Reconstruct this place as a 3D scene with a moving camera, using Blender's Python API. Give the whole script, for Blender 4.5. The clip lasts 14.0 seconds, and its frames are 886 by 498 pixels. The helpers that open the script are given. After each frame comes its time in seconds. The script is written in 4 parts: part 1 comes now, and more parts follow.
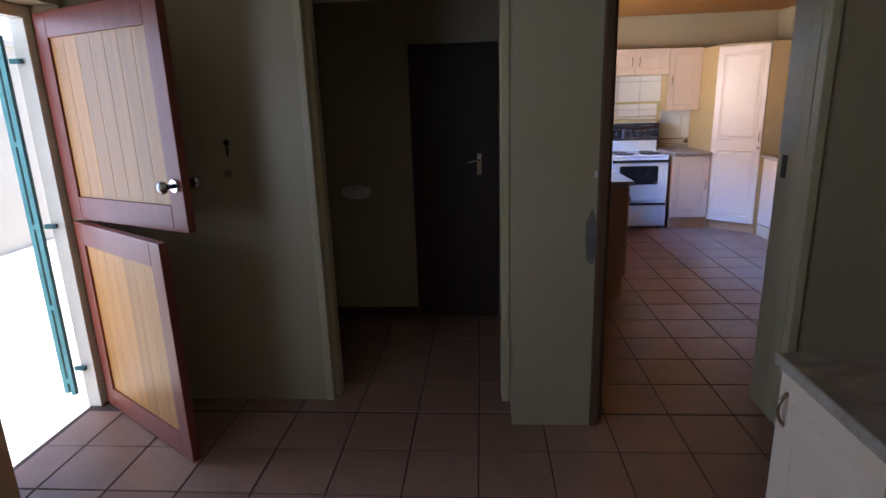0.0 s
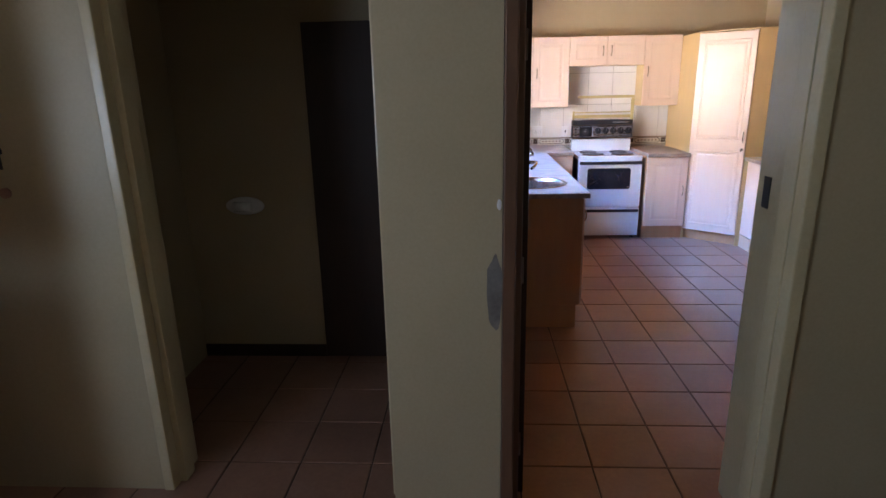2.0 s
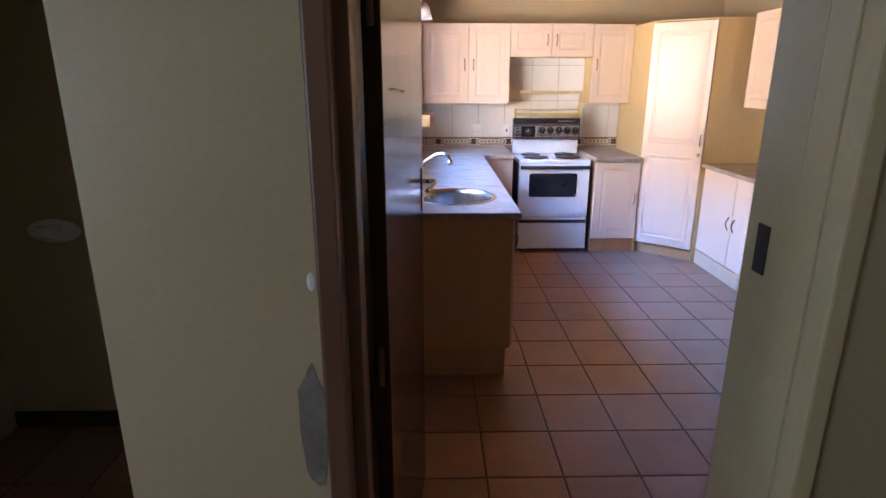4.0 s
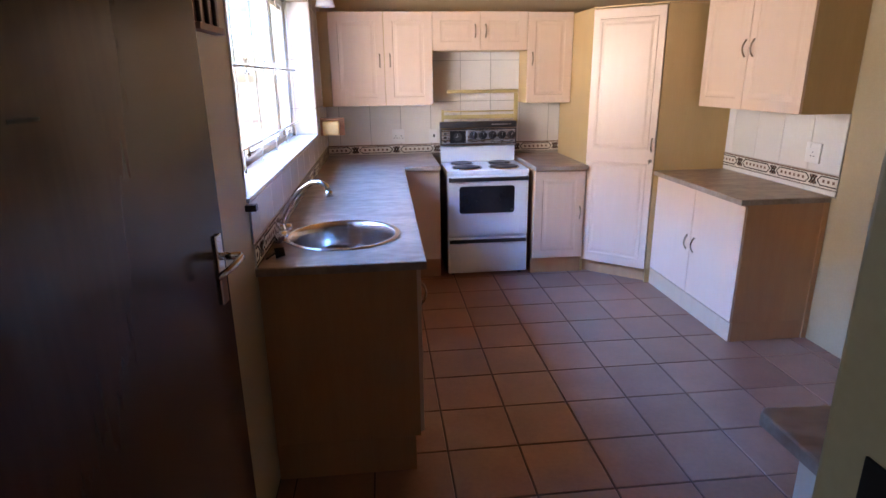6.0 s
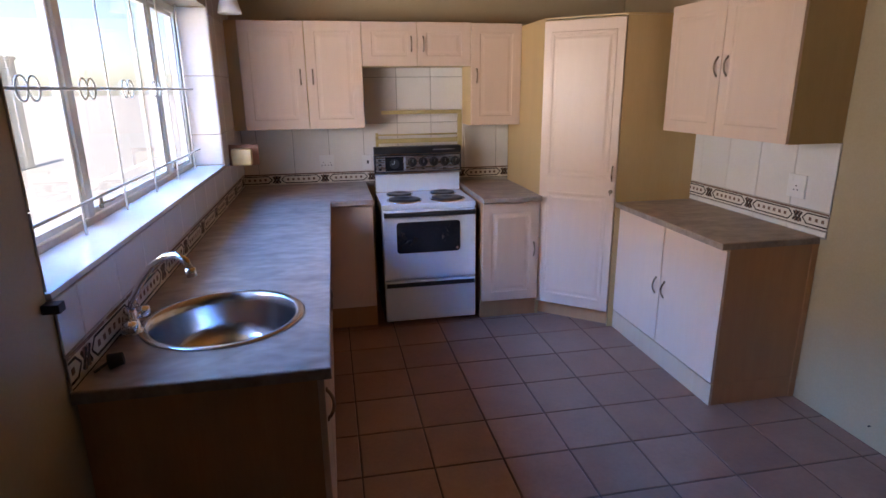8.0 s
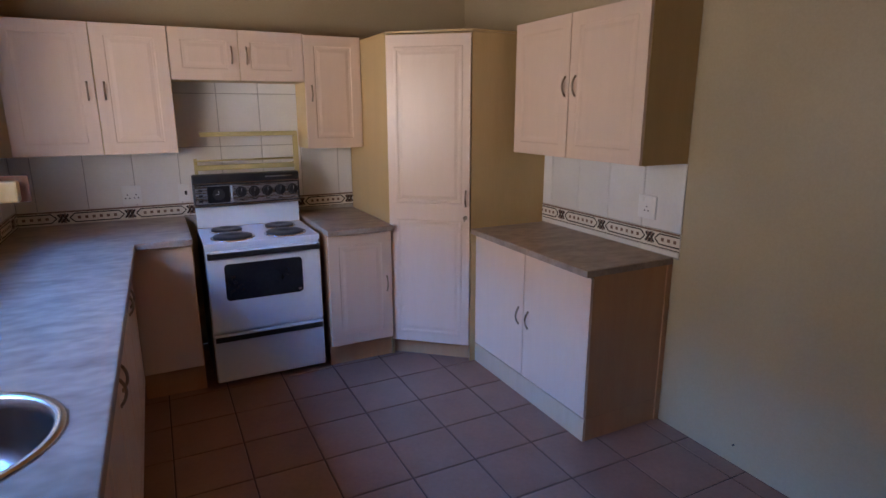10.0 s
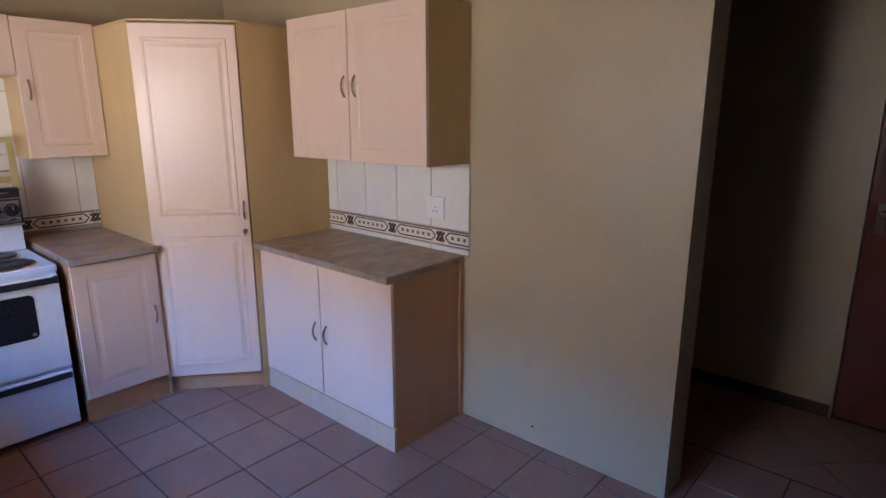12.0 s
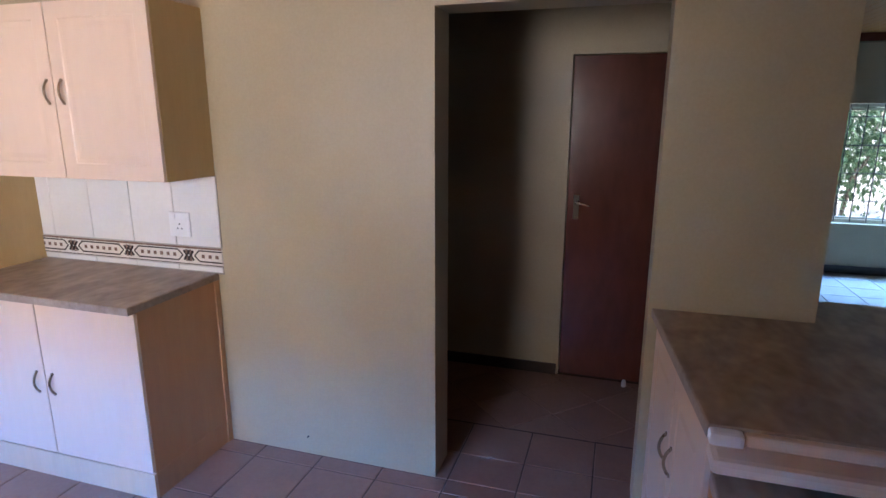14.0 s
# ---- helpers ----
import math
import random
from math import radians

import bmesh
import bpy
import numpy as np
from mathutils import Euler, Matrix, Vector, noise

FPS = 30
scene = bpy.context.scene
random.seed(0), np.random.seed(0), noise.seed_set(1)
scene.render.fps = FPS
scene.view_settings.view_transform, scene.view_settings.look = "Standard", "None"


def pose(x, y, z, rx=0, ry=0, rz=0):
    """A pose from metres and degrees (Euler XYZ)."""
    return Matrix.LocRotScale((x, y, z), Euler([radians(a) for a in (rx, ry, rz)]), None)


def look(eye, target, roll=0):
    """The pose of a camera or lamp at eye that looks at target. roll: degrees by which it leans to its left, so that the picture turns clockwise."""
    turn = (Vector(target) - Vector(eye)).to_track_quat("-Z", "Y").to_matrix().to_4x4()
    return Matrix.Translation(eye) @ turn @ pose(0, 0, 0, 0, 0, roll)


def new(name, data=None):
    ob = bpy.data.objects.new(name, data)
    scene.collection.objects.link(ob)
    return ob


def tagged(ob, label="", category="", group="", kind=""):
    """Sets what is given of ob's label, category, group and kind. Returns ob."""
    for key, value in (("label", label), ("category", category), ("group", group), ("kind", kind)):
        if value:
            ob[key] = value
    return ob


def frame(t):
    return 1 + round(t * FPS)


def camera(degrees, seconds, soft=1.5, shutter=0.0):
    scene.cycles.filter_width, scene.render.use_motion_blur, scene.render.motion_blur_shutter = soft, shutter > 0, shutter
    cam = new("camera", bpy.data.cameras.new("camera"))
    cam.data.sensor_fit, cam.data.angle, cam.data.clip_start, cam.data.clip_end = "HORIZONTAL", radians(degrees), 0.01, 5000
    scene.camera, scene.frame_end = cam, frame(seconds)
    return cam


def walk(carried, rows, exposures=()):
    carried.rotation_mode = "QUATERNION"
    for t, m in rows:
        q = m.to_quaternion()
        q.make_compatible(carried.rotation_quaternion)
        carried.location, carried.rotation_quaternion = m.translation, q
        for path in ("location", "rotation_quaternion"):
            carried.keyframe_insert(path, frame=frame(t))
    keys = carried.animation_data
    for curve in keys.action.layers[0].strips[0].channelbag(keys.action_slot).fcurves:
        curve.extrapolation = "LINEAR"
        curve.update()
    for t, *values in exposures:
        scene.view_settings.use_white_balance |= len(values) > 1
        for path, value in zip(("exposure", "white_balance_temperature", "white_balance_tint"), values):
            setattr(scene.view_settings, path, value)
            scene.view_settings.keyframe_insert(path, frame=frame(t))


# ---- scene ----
cam = camera(75.8, 14.0)
PATH = [
    (0, (-0.433, -1.705, 1.658), (-0.575, 0.224, 1.148), -1.8),
    (0.5, (-0.303, -1.508, 1.657), (-0.444, 0.42, 1.144), -1.8),
    (1, (-0.194, -1.29, 1.665), (-0.321, 0.636, 1.139), -1.7),
    (1.5, (-0.07, -1.04, 1.668), (-0.189, 0.885, 1.138), -1.6),
    (2, (0.008, -0.847, 1.664), (-0.101, 1.075, 1.12), -1.2),
    (4.3, (0.355, 0.111, 1.636), (0.419, 2.027, 1.068), -0.5),
    (4.5, (0.388, 0.189, 1.628), (0.464, 2.105, 1.059), -1.0),
    (5, (0.47, 0.415, 1.619), (0.589, 2.327, 1.047), -1.0),
    (5.1, (0.484, 0.458, 1.619), (0.62, 2.369, 1.045), -1.4),
    (5.5, (0.55, 0.633, 1.631), (0.711, 2.542, 1.056), -0.8),
    (6, (0.632, 0.829, 1.659), (0.828, 2.734, 1.08), -0.8),
    (6.5, (0.702, 1.038, 1.683), (0.93, 2.938, 1.104), -0.8),
    (7, (0.766, 1.206, 1.699), (1.025, 3.102, 1.119), -0.7),
    (7.2, (0.783, 1.267, 1.707), (1.055, 3.163, 1.131), -0.7),
    (9.3, (0.886, 1.772, 1.699), (1.544, 3.597, 1.216), -0.3),
    (9.5, (0.905, 1.811, 1.695), (1.622, 3.615, 1.214), -0.2),
    (10, (0.949, 1.91, 1.684), (1.82, 3.647, 1.211), -0.1),
    (10.5, (0.978, 1.981, 1.67), (1.987, 3.643, 1.201), -0.1),
    (11, (0.983, 2.051, 1.669), (2.145, 3.612, 1.206), 0.1),
    (11.5, (0.987, 2.089, 1.67), (2.301, 3.526, 1.213), 0.1),
    (12, (1.013, 2.083, 1.67), (2.479, 3.364, 1.209), 0.0),
    (12.5, (1.019, 2.067, 1.675), (2.618, 3.179, 1.218), -0.0),
    (13, (1.022, 2.049, 1.69), (2.732, 2.979, 1.232), 0.0),
    (13.5, (1.016, 2.052, 1.699), (2.816, 2.794, 1.241), 0.1),
    (14, (0.996, 2.047, 1.707), (2.859, 2.617, 1.253), 0.1),
]
walk(cam, [(t, look(eye, target, roll)) for t, eye, target, roll in PATH], exposures=[(t, stops, kelvin, 17) for t, stops, kelvin in ((0, 2.4, 5950), (1, 2.65, 6050), (2, 3.05, 6200), (4.5, 3.1, 6400), (5.5, 2.8, 6400), (7, 2.35, 6350), (9.5, 1.5, 6200), (10.5, 1.75, 6050), (12.5, 2.3, 5900), (14, 2.85, 5700))])

# ---- light ----
world = bpy.data.worlds.new("sky")
scene.world = world
world.use_nodes = True
wn = world.node_tree.nodes
sky = wn.new("ShaderNodeTexSky")
sky.sky_type, sky.sun_disc = "NISHITA", False
sky.sun_elevation, sky.sun_rotation = radians(55), radians(180)
world.node_tree.links.new(sky.outputs[0], wn["Background"].inputs[0])
wn["Background"].inputs[1].default_value = 0.09
sun = new("sun", bpy.data.lights.new("sun", "SUN"))
sun.data.energy, sun.data.angle, sun.data.color = 2.2, radians(0.5), (1.0, 0.95, 0.87)
sun.matrix_world = look((0, -10, 14.3), (0, 0, 0))


def daylight(x, y, z, down, rz, w, h, watts, colour, spread):
    """Light of the sky or the sunlit yard in an opening: an added area lamp outside it that looks in, tilted down (up
    if negative).
    """
    lamp = new("daylight", bpy.data.lights.new("daylight", "AREA"))
    lamp.data.shape, lamp.data.size, lamp.data.size_y = "RECTANGLE", w, h
    lamp.data.energy, lamp.data.color, lamp.data.spread = watts, colour, radians(spread)
    lamp.matrix_world = pose(x, y, z, 90 - down, 0, rz)
    return lamp


daylight(-1.2, 4.16, 3.1, 44, -90, 2.6, 0.9, 28, (0.06, 0.31, 1.0), 100)
daylight(-1.5, 4.16, 2.85, 24, -90, 2.6, 0.16, 7, (0.12, 0.40, 1.0), 100)
# warm lamp added for the sunlit yard's bounce, turned towards the back wall
daylight(-0.78, 3.75, 1.60, -4, -50, 1.6, 1.0, 14, (1.0, 0.89, 0.74), 155)
daylight(-4.5, 0.55, 1.45, 4, -88, 2.2, 2.0, 9, (0.58, 0.77, 1.0), 140)
# lamp in the added scullery window, lights the strip beside the small room
daylight(-2.9, -1.35, 1.5, -8, -48, 1.3, 0.95, 2.7, (0.60, 0.79, 1.0), 150)
daylight(9.3, -1.45, 2.9, 42, 90, 2.2, 0.9, 55, (0.30, 0.58, 1.0), 120)


# ---- materials ----
def surface(name, a, b, scale=8.0, rough=0.5, bump=0.0, metal=0.0, stretch=(1, 1, 1), fine=60.0, coat=0.0, vary=0.0, rough_vary=0.12):
    """A painted, wooden, stone or metal surface: colour between a and b by a broad and a fine noise."""
    m = bpy.data.materials.new(name)
    m.use_nodes = True
    n, l = m.node_tree.nodes, m.node_tree.links
    p = n["Principled BSDF"]
    tc, mp = n.new("ShaderNodeTexCoord"), n.new("ShaderNodeMapping")
    mp.inputs["Scale"].default_value = stretch
    l.new(tc.outputs["Object"], mp.inputs["Vector"])
    info = n.new("ShaderNodeObjectInfo")
    shift = n.new("ShaderNodeVectorMath")
    shift.operation = "ADD"
    wide = n.new("ShaderNodeCombineXYZ")
    far = n.new("ShaderNodeMath")
    far.operation, far.inputs[1].default_value = "MULTIPLY", 37.0
    l.new(info.outputs["Random"], far.inputs[0])
    for k in range(3):
        l.new(far.outputs[0], wide.inputs[k])
    l.new(mp.outputs[0], shift.inputs[0])
    l.new(wide.outputs[0], shift.inputs[1])
    big, small = n.new("ShaderNodeTexNoise"), n.new("ShaderNodeTexNoise")
    big.inputs["Scale"].default_value, big.inputs["Detail"].default_value = scale, 5
    small.inputs["Scale"].default_value, small.inputs["Detail"].default_value = fine, 3
    for t in (big, small):
        l.new(shift.outputs[0], t.inputs["Vector"])
    mixed = n.new("ShaderNodeMath")
    mixed.operation = "MULTIPLY_ADD"
    mixed.inputs[1].default_value = 0.35
    half = n.new("ShaderNodeMath")
    half.operation, half.inputs[1].default_value = "MULTIPLY", 0.65
    l.new(big.outputs[0], half.inputs[0])
    l.new(small.outputs[0], mixed.inputs[0])
    l.new(half.outputs[0], mixed.inputs[2])
    ramp = n.new("ShaderNodeValToRGB")
    ramp.color_ramp.elements[0].position, ramp.color_ramp.elements[1].position = 0.34, 0.66
    ramp.color_ramp.elements[0].color, ramp.color_ramp.elements[1].color = (*a, 1), (*b, 1)
    l.new(mixed.outputs[0], ramp.inputs[0])
    out = ramp.outputs[0]
    if vary:
        hsv, r = n.new("ShaderNodeHueSaturation"), n.new("ShaderNodeMapRange")
        r.inputs["To Min"].default_value, r.inputs["To Max"].default_value = 1 - vary, 1 + vary
        l.new(info.outputs["Random"], r.inputs[0])
        l.new(r.outputs[0], hsv.inputs["Value"])
        l.new(out, hsv.inputs["Color"])
        out = hsv.outputs[0]
    l.new(out, p.inputs["Base Color"])
    rr = n.new("ShaderNodeMapRange")
    rr.inputs["To Min"].default_value, rr.inputs["To Max"].default_value = max(rough - rough_vary, 0.03), min(rough + rough_vary, 1)
    l.new(mixed.outputs[0], rr.inputs[0])
    l.new(rr.outputs[0], p.inputs["Roughness"])
    p.inputs["Metallic"].default_value, p.inputs["Coat Weight"].default_value = metal, coat
    p.inputs["Coat Roughness"].default_value = 0.15
    if bump:
        bp = n.new("ShaderNodeBump")
        bp.inputs["Strength"].default_value, bp.inputs["Distance"].default_value = bump, 0.004
        l.new(mixed.outputs[0], bp.inputs["Height"])
        l.new(bp.outputs[0], p.inputs["Normal"])
    return m


PAINT = surface("wall_paint", (0.41, 0.33, 0.20), (0.47, 0.385, 0.245), 1.3, 0.42, 0.04, fine=90)
CEILING = surface("ceiling_paint", (0.70, 0.68, 0.60), (0.76, 0.74, 0.66), 2, 0.8, 0.1)
DOOR_FOIL = surface("maple_foil", (0.72, 0.545, 0.415), (0.745, 0.57, 0.44), 5, 0.34, 0.006, stretch=(5, 5, 0.6), fine=30)
# redder than HONEY: the terracotta floor's bounce in shade is put into it
CARCASS = surface("maple_board_red_bounce", (0.50, 0.262, 0.125), (0.55, 0.305, 0.15), 4, 0.4, 0.02, stretch=(5, 5, 0.5), fine=30)
HONEY = surface("honey_board", (0.54, 0.375, 0.165), (0.585, 0.415, 0.195), 3, 0.42, 0.01, stretch=(4, 4, 0.5), fine=25)
PALE_BOARD = surface("pale_board", (0.60, 0.44, 0.29), (0.65, 0.485, 0.33), 4, 0.4, 0.02, stretch=(5, 5, 0.5), fine=30)
WORKTOP = surface("mottled_laminate", (0.19, 0.135, 0.10), (0.29, 0.22, 0.175), 5, 0.3, 0.0, fine=15, stretch=(1, 1.7, 1), rough_vary=0.0)
# lightened: the daylight reflected by the front edges is put into this colour
EDGE = surface("laminate_edge", (0.25, 0.19, 0.145), (0.42, 0.345, 0.28), 14, 0.4, 0.04)
TILE = surface("terracotta_tile", (0.25, 0.13, 0.085), (0.33, 0.18, 0.122), 5, 0.37, 0.05, vary=0.10, fine=45)
GROUT = surface("dark_grout", (0.055, 0.03, 0.02), (0.09, 0.055, 0.04), 20, 0.9, 0.2)
WHITE_TILE = surface("glazed_white_tile", (0.72, 0.69, 0.64), (0.78, 0.75, 0.71), 4, 0.16, 0.03, vary=0.03, rough_vary=0.05)
WALL_GROUT = surface("grey_grout", (0.30, 0.28, 0.25), (0.40, 0.37, 0.33), 20, 0.9, 0.1)
BORDER_CREAM = surface("border_cream", (0.68, 0.62, 0.52), (0.74, 0.68, 0.58), 10, 0.2)
BORDER_BLACK = surface("border_dark", (0.035, 0.025, 0.022), (0.06, 0.045, 0.04), 10, 0.22)
BORDER_BROWN = surface("border_brown", (0.16, 0.10, 0.075), (0.24, 0.16, 0.12), 30, 0.25)
# cream plastic with the window's warm light put into its yellow
BOX_WARM_LIT = surface("warm_lit_plastic", (0.66, 0.50, 0.25), (0.72, 0.57, 0.31), 8, 0.4)
ENAMEL = surface("white_enamel", (0.70, 0.76, 0.83), (0.76, 0.82, 0.88), 3, 0.22, 0, fine=30, rough_vary=0.06)
BLACK_GLASS = surface("black_glass", (0.012, 0.012, 0.014), (0.02, 0.02, 0.022), 5, 0.08, rough_vary=0.03)
BLACK = surface("black_plastic", (0.015, 0.014, 0.016), (0.03, 0.03, 0.032), 12, 0.4)
STEEL = surface("brushed_steel", (0.55, 0.55, 0.56), (0.66, 0.66, 0.67), 4, 0.28, 0.02, 1.0, stretch=(1, 1, 18))
SINK_STEEL = surface("sink_steel", (0.60, 0.60, 0.61), (0.64, 0.64, 0.65), 2, 0.2, 0, 1.0, fine=20, rough_vary=0.03)
CHROME = surface("chrome", (0.72, 0.72, 0.73), (0.78, 0.78, 0.8), 8, 0.12, 0, 1.0, rough_vary=0.05)
AGED_CHROME = surface("aged_chrome", (0.30, 0.29, 0.28), (0.46, 0.44, 0.42), 20, 0.24, 0, 1.0, rough_vary=0.08)
HANDLE = surface("bronze_handle", (0.26, 0.19, 0.13), (0.40, 0.30, 0.21), 20, 0.3, 0, 1.0)
DARK_DOOR = surface("dark_stained_door", (0.035, 0.017, 0.012), (0.052, 0.027, 0.019), 2, 0.18, 0.004, stretch=(4, 4, 0.4), fine=14, rough_vary=0.05)
DIM_DOOR = surface("dull_stained_door", (0.035, 0.017, 0.012), (0.052, 0.027, 0.019), 2, 0.5, 0.02, stretch=(4, 4, 0.4), fine=14)
RED_DOOR = surface("red_stained_door", (0.095, 0.026, 0.017), (0.15, 0.042, 0.026), 2, 0.21, 0.01, stretch=(2, 2, 0.8), fine=9, coat=0.4, rough_vary=0.06)
MERANTI = surface("meranti", (0.17, 0.038, 0.022), (0.25, 0.062, 0.036), 3, 0.38, 0.05, stretch=(8, 8, 0.6))
PINE = surface("golden_plank", (0.33, 0.13, 0.022), (0.50, 0.235, 0.05), 2.5, 0.38, 0.05, stretch=(9, 9, 0.5), vary=0.14)
BROWN_FRAME = surface("brown_frame_paint", (0.12, 0.055, 0.03), (0.15, 0.075, 0.042), 3, 0.42, 0.0, fine=12)
CREAM_FRAME = surface("cream_frame_paint", (0.50, 0.41, 0.24), (0.58, 0.49, 0.31), 4, 0.33, 0.06, coat=0.2)
WINDOW_PAINT = surface("window_paint", (0.66, 0.62, 0.52), (0.74, 0.70, 0.60), 6, 0.4, 0.05)
WHITE = surface("white_plastic", (0.74, 0.73, 0.70), (0.80, 0.79, 0.77), 8, 0.35)
CERAMIC = surface("white_ceramic", (0.72, 0.72, 0.72), (0.80, 0.80, 0.80), 6, 0.15)
YELLOWED = surface("yellowed_paint", (0.46, 0.375, 0.15), (0.56, 0.465, 0.22), 10, 0.4)
TEAL = surface("teal_gate_paint", (0.012, 0.075, 0.085), (0.03, 0.12, 0.13), 8, 0.45, 0.05)
SKIRT = surface("dark_skirting", (0.03, 0.018, 0.012), (0.06, 0.035, 0.022), 6, 0.35)
RACK = surface("pink_wood", (0.26, 0.13, 0.09), (0.36, 0.20, 0.14), 4, 0.5, 0.05, stretch=(1, 4, 4))
YARD = surface("pale_paving", (0.50, 0.46, 0.40), (0.62, 0.58, 0.51), 1.2, 0.85, 0.3, fine=20)
OUTER = surface("outer_plaster", (0.52, 0.47, 0.38), (0.62, 0.56, 0.46), 0.8, 0.85, 0.2)
LEAF = surface("leaf", (0.05, 0.10, 0.035), (0.12, 0.19, 0.08), 5, 0.5)
BARK = surface("bark", (0.10, 0.075, 0.055), (0.17, 0.13, 0.10), 9, 0.9, 0.6)
PALE_TILE = surface("pale_floor_tile", (0.42, 0.40, 0.37), (0.52, 0.50, 0.46), 3, 0.2, 0.03, vary=0.05)
PLASTER = surface("bare_plaster", (0.14, 0.12, 0.105), (0.24, 0.21, 0.185), 18, 0.95, 0.6)
RUBBER = surface("rubber", (0.02, 0.018, 0.016), (0.035, 0.03, 0.028), 10, 0.7)

for dull in (DARK_DOOR, PINE, MERANTI):
    dull.node_tree.nodes["Principled BSDF"].inputs["Specular IOR Level"].default_value = 0.28

# soft dark veins in the worktop laminate
wm = WORKTOP.node_tree.nodes
vein = wm["Color Ramp"].color_ramp.elements
vein[0].position, vein[0].color = 0.35, (0.20, 0.138, 0.10, 1)
vein[1].position, vein[1].color = 0.64, (0.40, 0.305, 0.235, 1)
wm["Mapping"].inputs["Rotation"].default_value = (0, 0, radians(35))
wm["Noise Texture"].inputs["Distortion"].default_value = 0.8
wm["Noise Texture"].inputs["Detail"].default_value = 4
wm["Noise Texture.001"].inputs["Detail"].default_value = 1

glass = bpy.data.materials.new("window_glass")
glass.use_nodes = True
gp = glass.node_tree.nodes["Principled BSDF"]
gp.inputs["Transmission Weight"].default_value, gp.inputs["Roughness"].default_value, gp.inputs["IOR"].default_value = 1.0, 0.0, 1.45


# ---- helpers of this scene ----
def part(name, bm, material, parent, label="", at=None):
    """Links a bmesh as one mesh object under a thing or a part."""
    me = bpy.data.meshes.new(name)
    bmesh.ops.recalc_face_normals(bm, faces=bm.faces)
    bm.to_mesh(me)
    bm.free()
    for m in material if isinstance(material, (list, tuple)) else [material]:
        me.materials.append(m)
    ob = new(name, me)
    ob.parent = parent
    if at is not None:
        ob.matrix_basis = at
    return tagged(ob, label=label)


def thing(name, at, label, category, group="", kind=""):
    ob = new(name)
    ob.empty_display_size = 0.1
    ob.matrix_basis = at
    return tagged(ob, label, category, group, kind)


def box(bm, x0, x1, y0, y1, z0, z1, bevel=0.0, slot=0):
    """Adds a box to bm, with its edges rounded by bevel."""
    r = bmesh.ops.create_cube(bm, size=1.0)
    bmesh.ops.transform(bm, verts=r["verts"], matrix=Matrix.Translation(((x0 + x1) / 2, (y0 + y1) / 2, (z0 + z1) / 2)) @ Matrix.Diagonal((x1 - x0, y1 - y0, z1 - z0, 1)))
    faces = {f for v in r["verts"] for f in v.link_faces}
    for f in faces:
        f.material_index = slot
    if bevel:
        edges = list({e for v in r["verts"] for e in v.link_edges})
        bmesh.ops.bevel(bm, geom=edges, offset=bevel, segments=2, affect="EDGES", profile=0.6, material=slot)
    return bm


def boxes(*rows, bevel=0.0):
    bm = bmesh.new()
    for row in rows:
        box(bm, *row, bevel=bevel)
    return bm


def rod(bm, a, b, r, sides=12, r2=None, slot=0):
    """Adds a round bar from a to b."""
    a, b = Vector(a), Vector(b)
    m = Matrix.Translation((a + b) / 2) @ (b - a).to_track_quat("Z", "Y").to_matrix().to_4x4()
    made = bmesh.ops.create_cone(bm, cap_ends=True, segments=sides, radius1=r, radius2=r if r2 is None else r2, depth=(b - a).length, matrix=m)
    for v in made["verts"]:
        for f in v.link_faces:
            f.material_index, f.smooth = slot, len(f.verts) == 4
    return bm


def tube(bm, points, r, sides=10):
    """Adds a bent round tube through points."""
    pts = [Vector(p) for p in points]
    rings = []
    for i, p in enumerate(pts):
        d = (pts[min(i + 1, len(pts) - 1)] - pts[max(i - 1, 0)]).normalized()
        u = d.orthogonal().normalized() if not rings else (rings[-1][1] - d * rings[-1][1].dot(d)).normalized()
        w = d.cross(u)
        rings.append(([bm.verts.new(p + r * (math.cos(k * math.tau / sides) * u + math.sin(k * math.tau / sides) * w)) for k in range(sides)], u))
    for (a, _), (b, _) in zip(rings, rings[1:]):
        for k in range(sides):
            bm.faces.new((a[k], a[(k + 1) % sides], b[(k + 1) % sides], b[k])).smooth = True
    bm.faces.new(rings[0][0])
    bm.faces.new(rings[-1][0])
    return bm


def spin_profile(bm, profile, steps=40, centre=(0, 0)):
    """Adds a turned shape from (radius, z) pairs."""
    rings = []
    for r, z in profile:
        rings.append([bm.verts.new((centre[0] + r * math.cos(k * math.tau / steps), centre[1] + r * math.sin(k * math.tau / steps), z)) for k in range(steps)])
    for a, b in zip(rings, rings[1:]):
        for k in range(steps):
            bm.faces.new((a[k], a[(k + 1) % steps], b[(k + 1) % steps], b[k])).smooth = True
    return rings


def panel_door(w, h, t=0.018, border=0.065, raised=True):
    """A foil-wrapped cabinet door with a raised centre panel; x 0..w, z 0..h, front at y = -t."""
    bm = bmesh.new()
    box(bm, 0.0015, w - 0.0015, -t, 0, 0.0015, h - 0.0015, bevel=0.003)
    if raised:
        front = max((f for f in bm.faces if f.normal.y < -0.9), key=lambda f: f.calc_area())
        b = min(border, w * 0.24, h * 0.28)
        for inset, depth in ((b, 0.0), (0.006, -0.003), (0.016, 0.0), (0.02, 0.003)):
            bmesh.ops.inset_region(bm, faces=[front], thickness=inset, depth=depth, use_even_offset=True)
    return bm


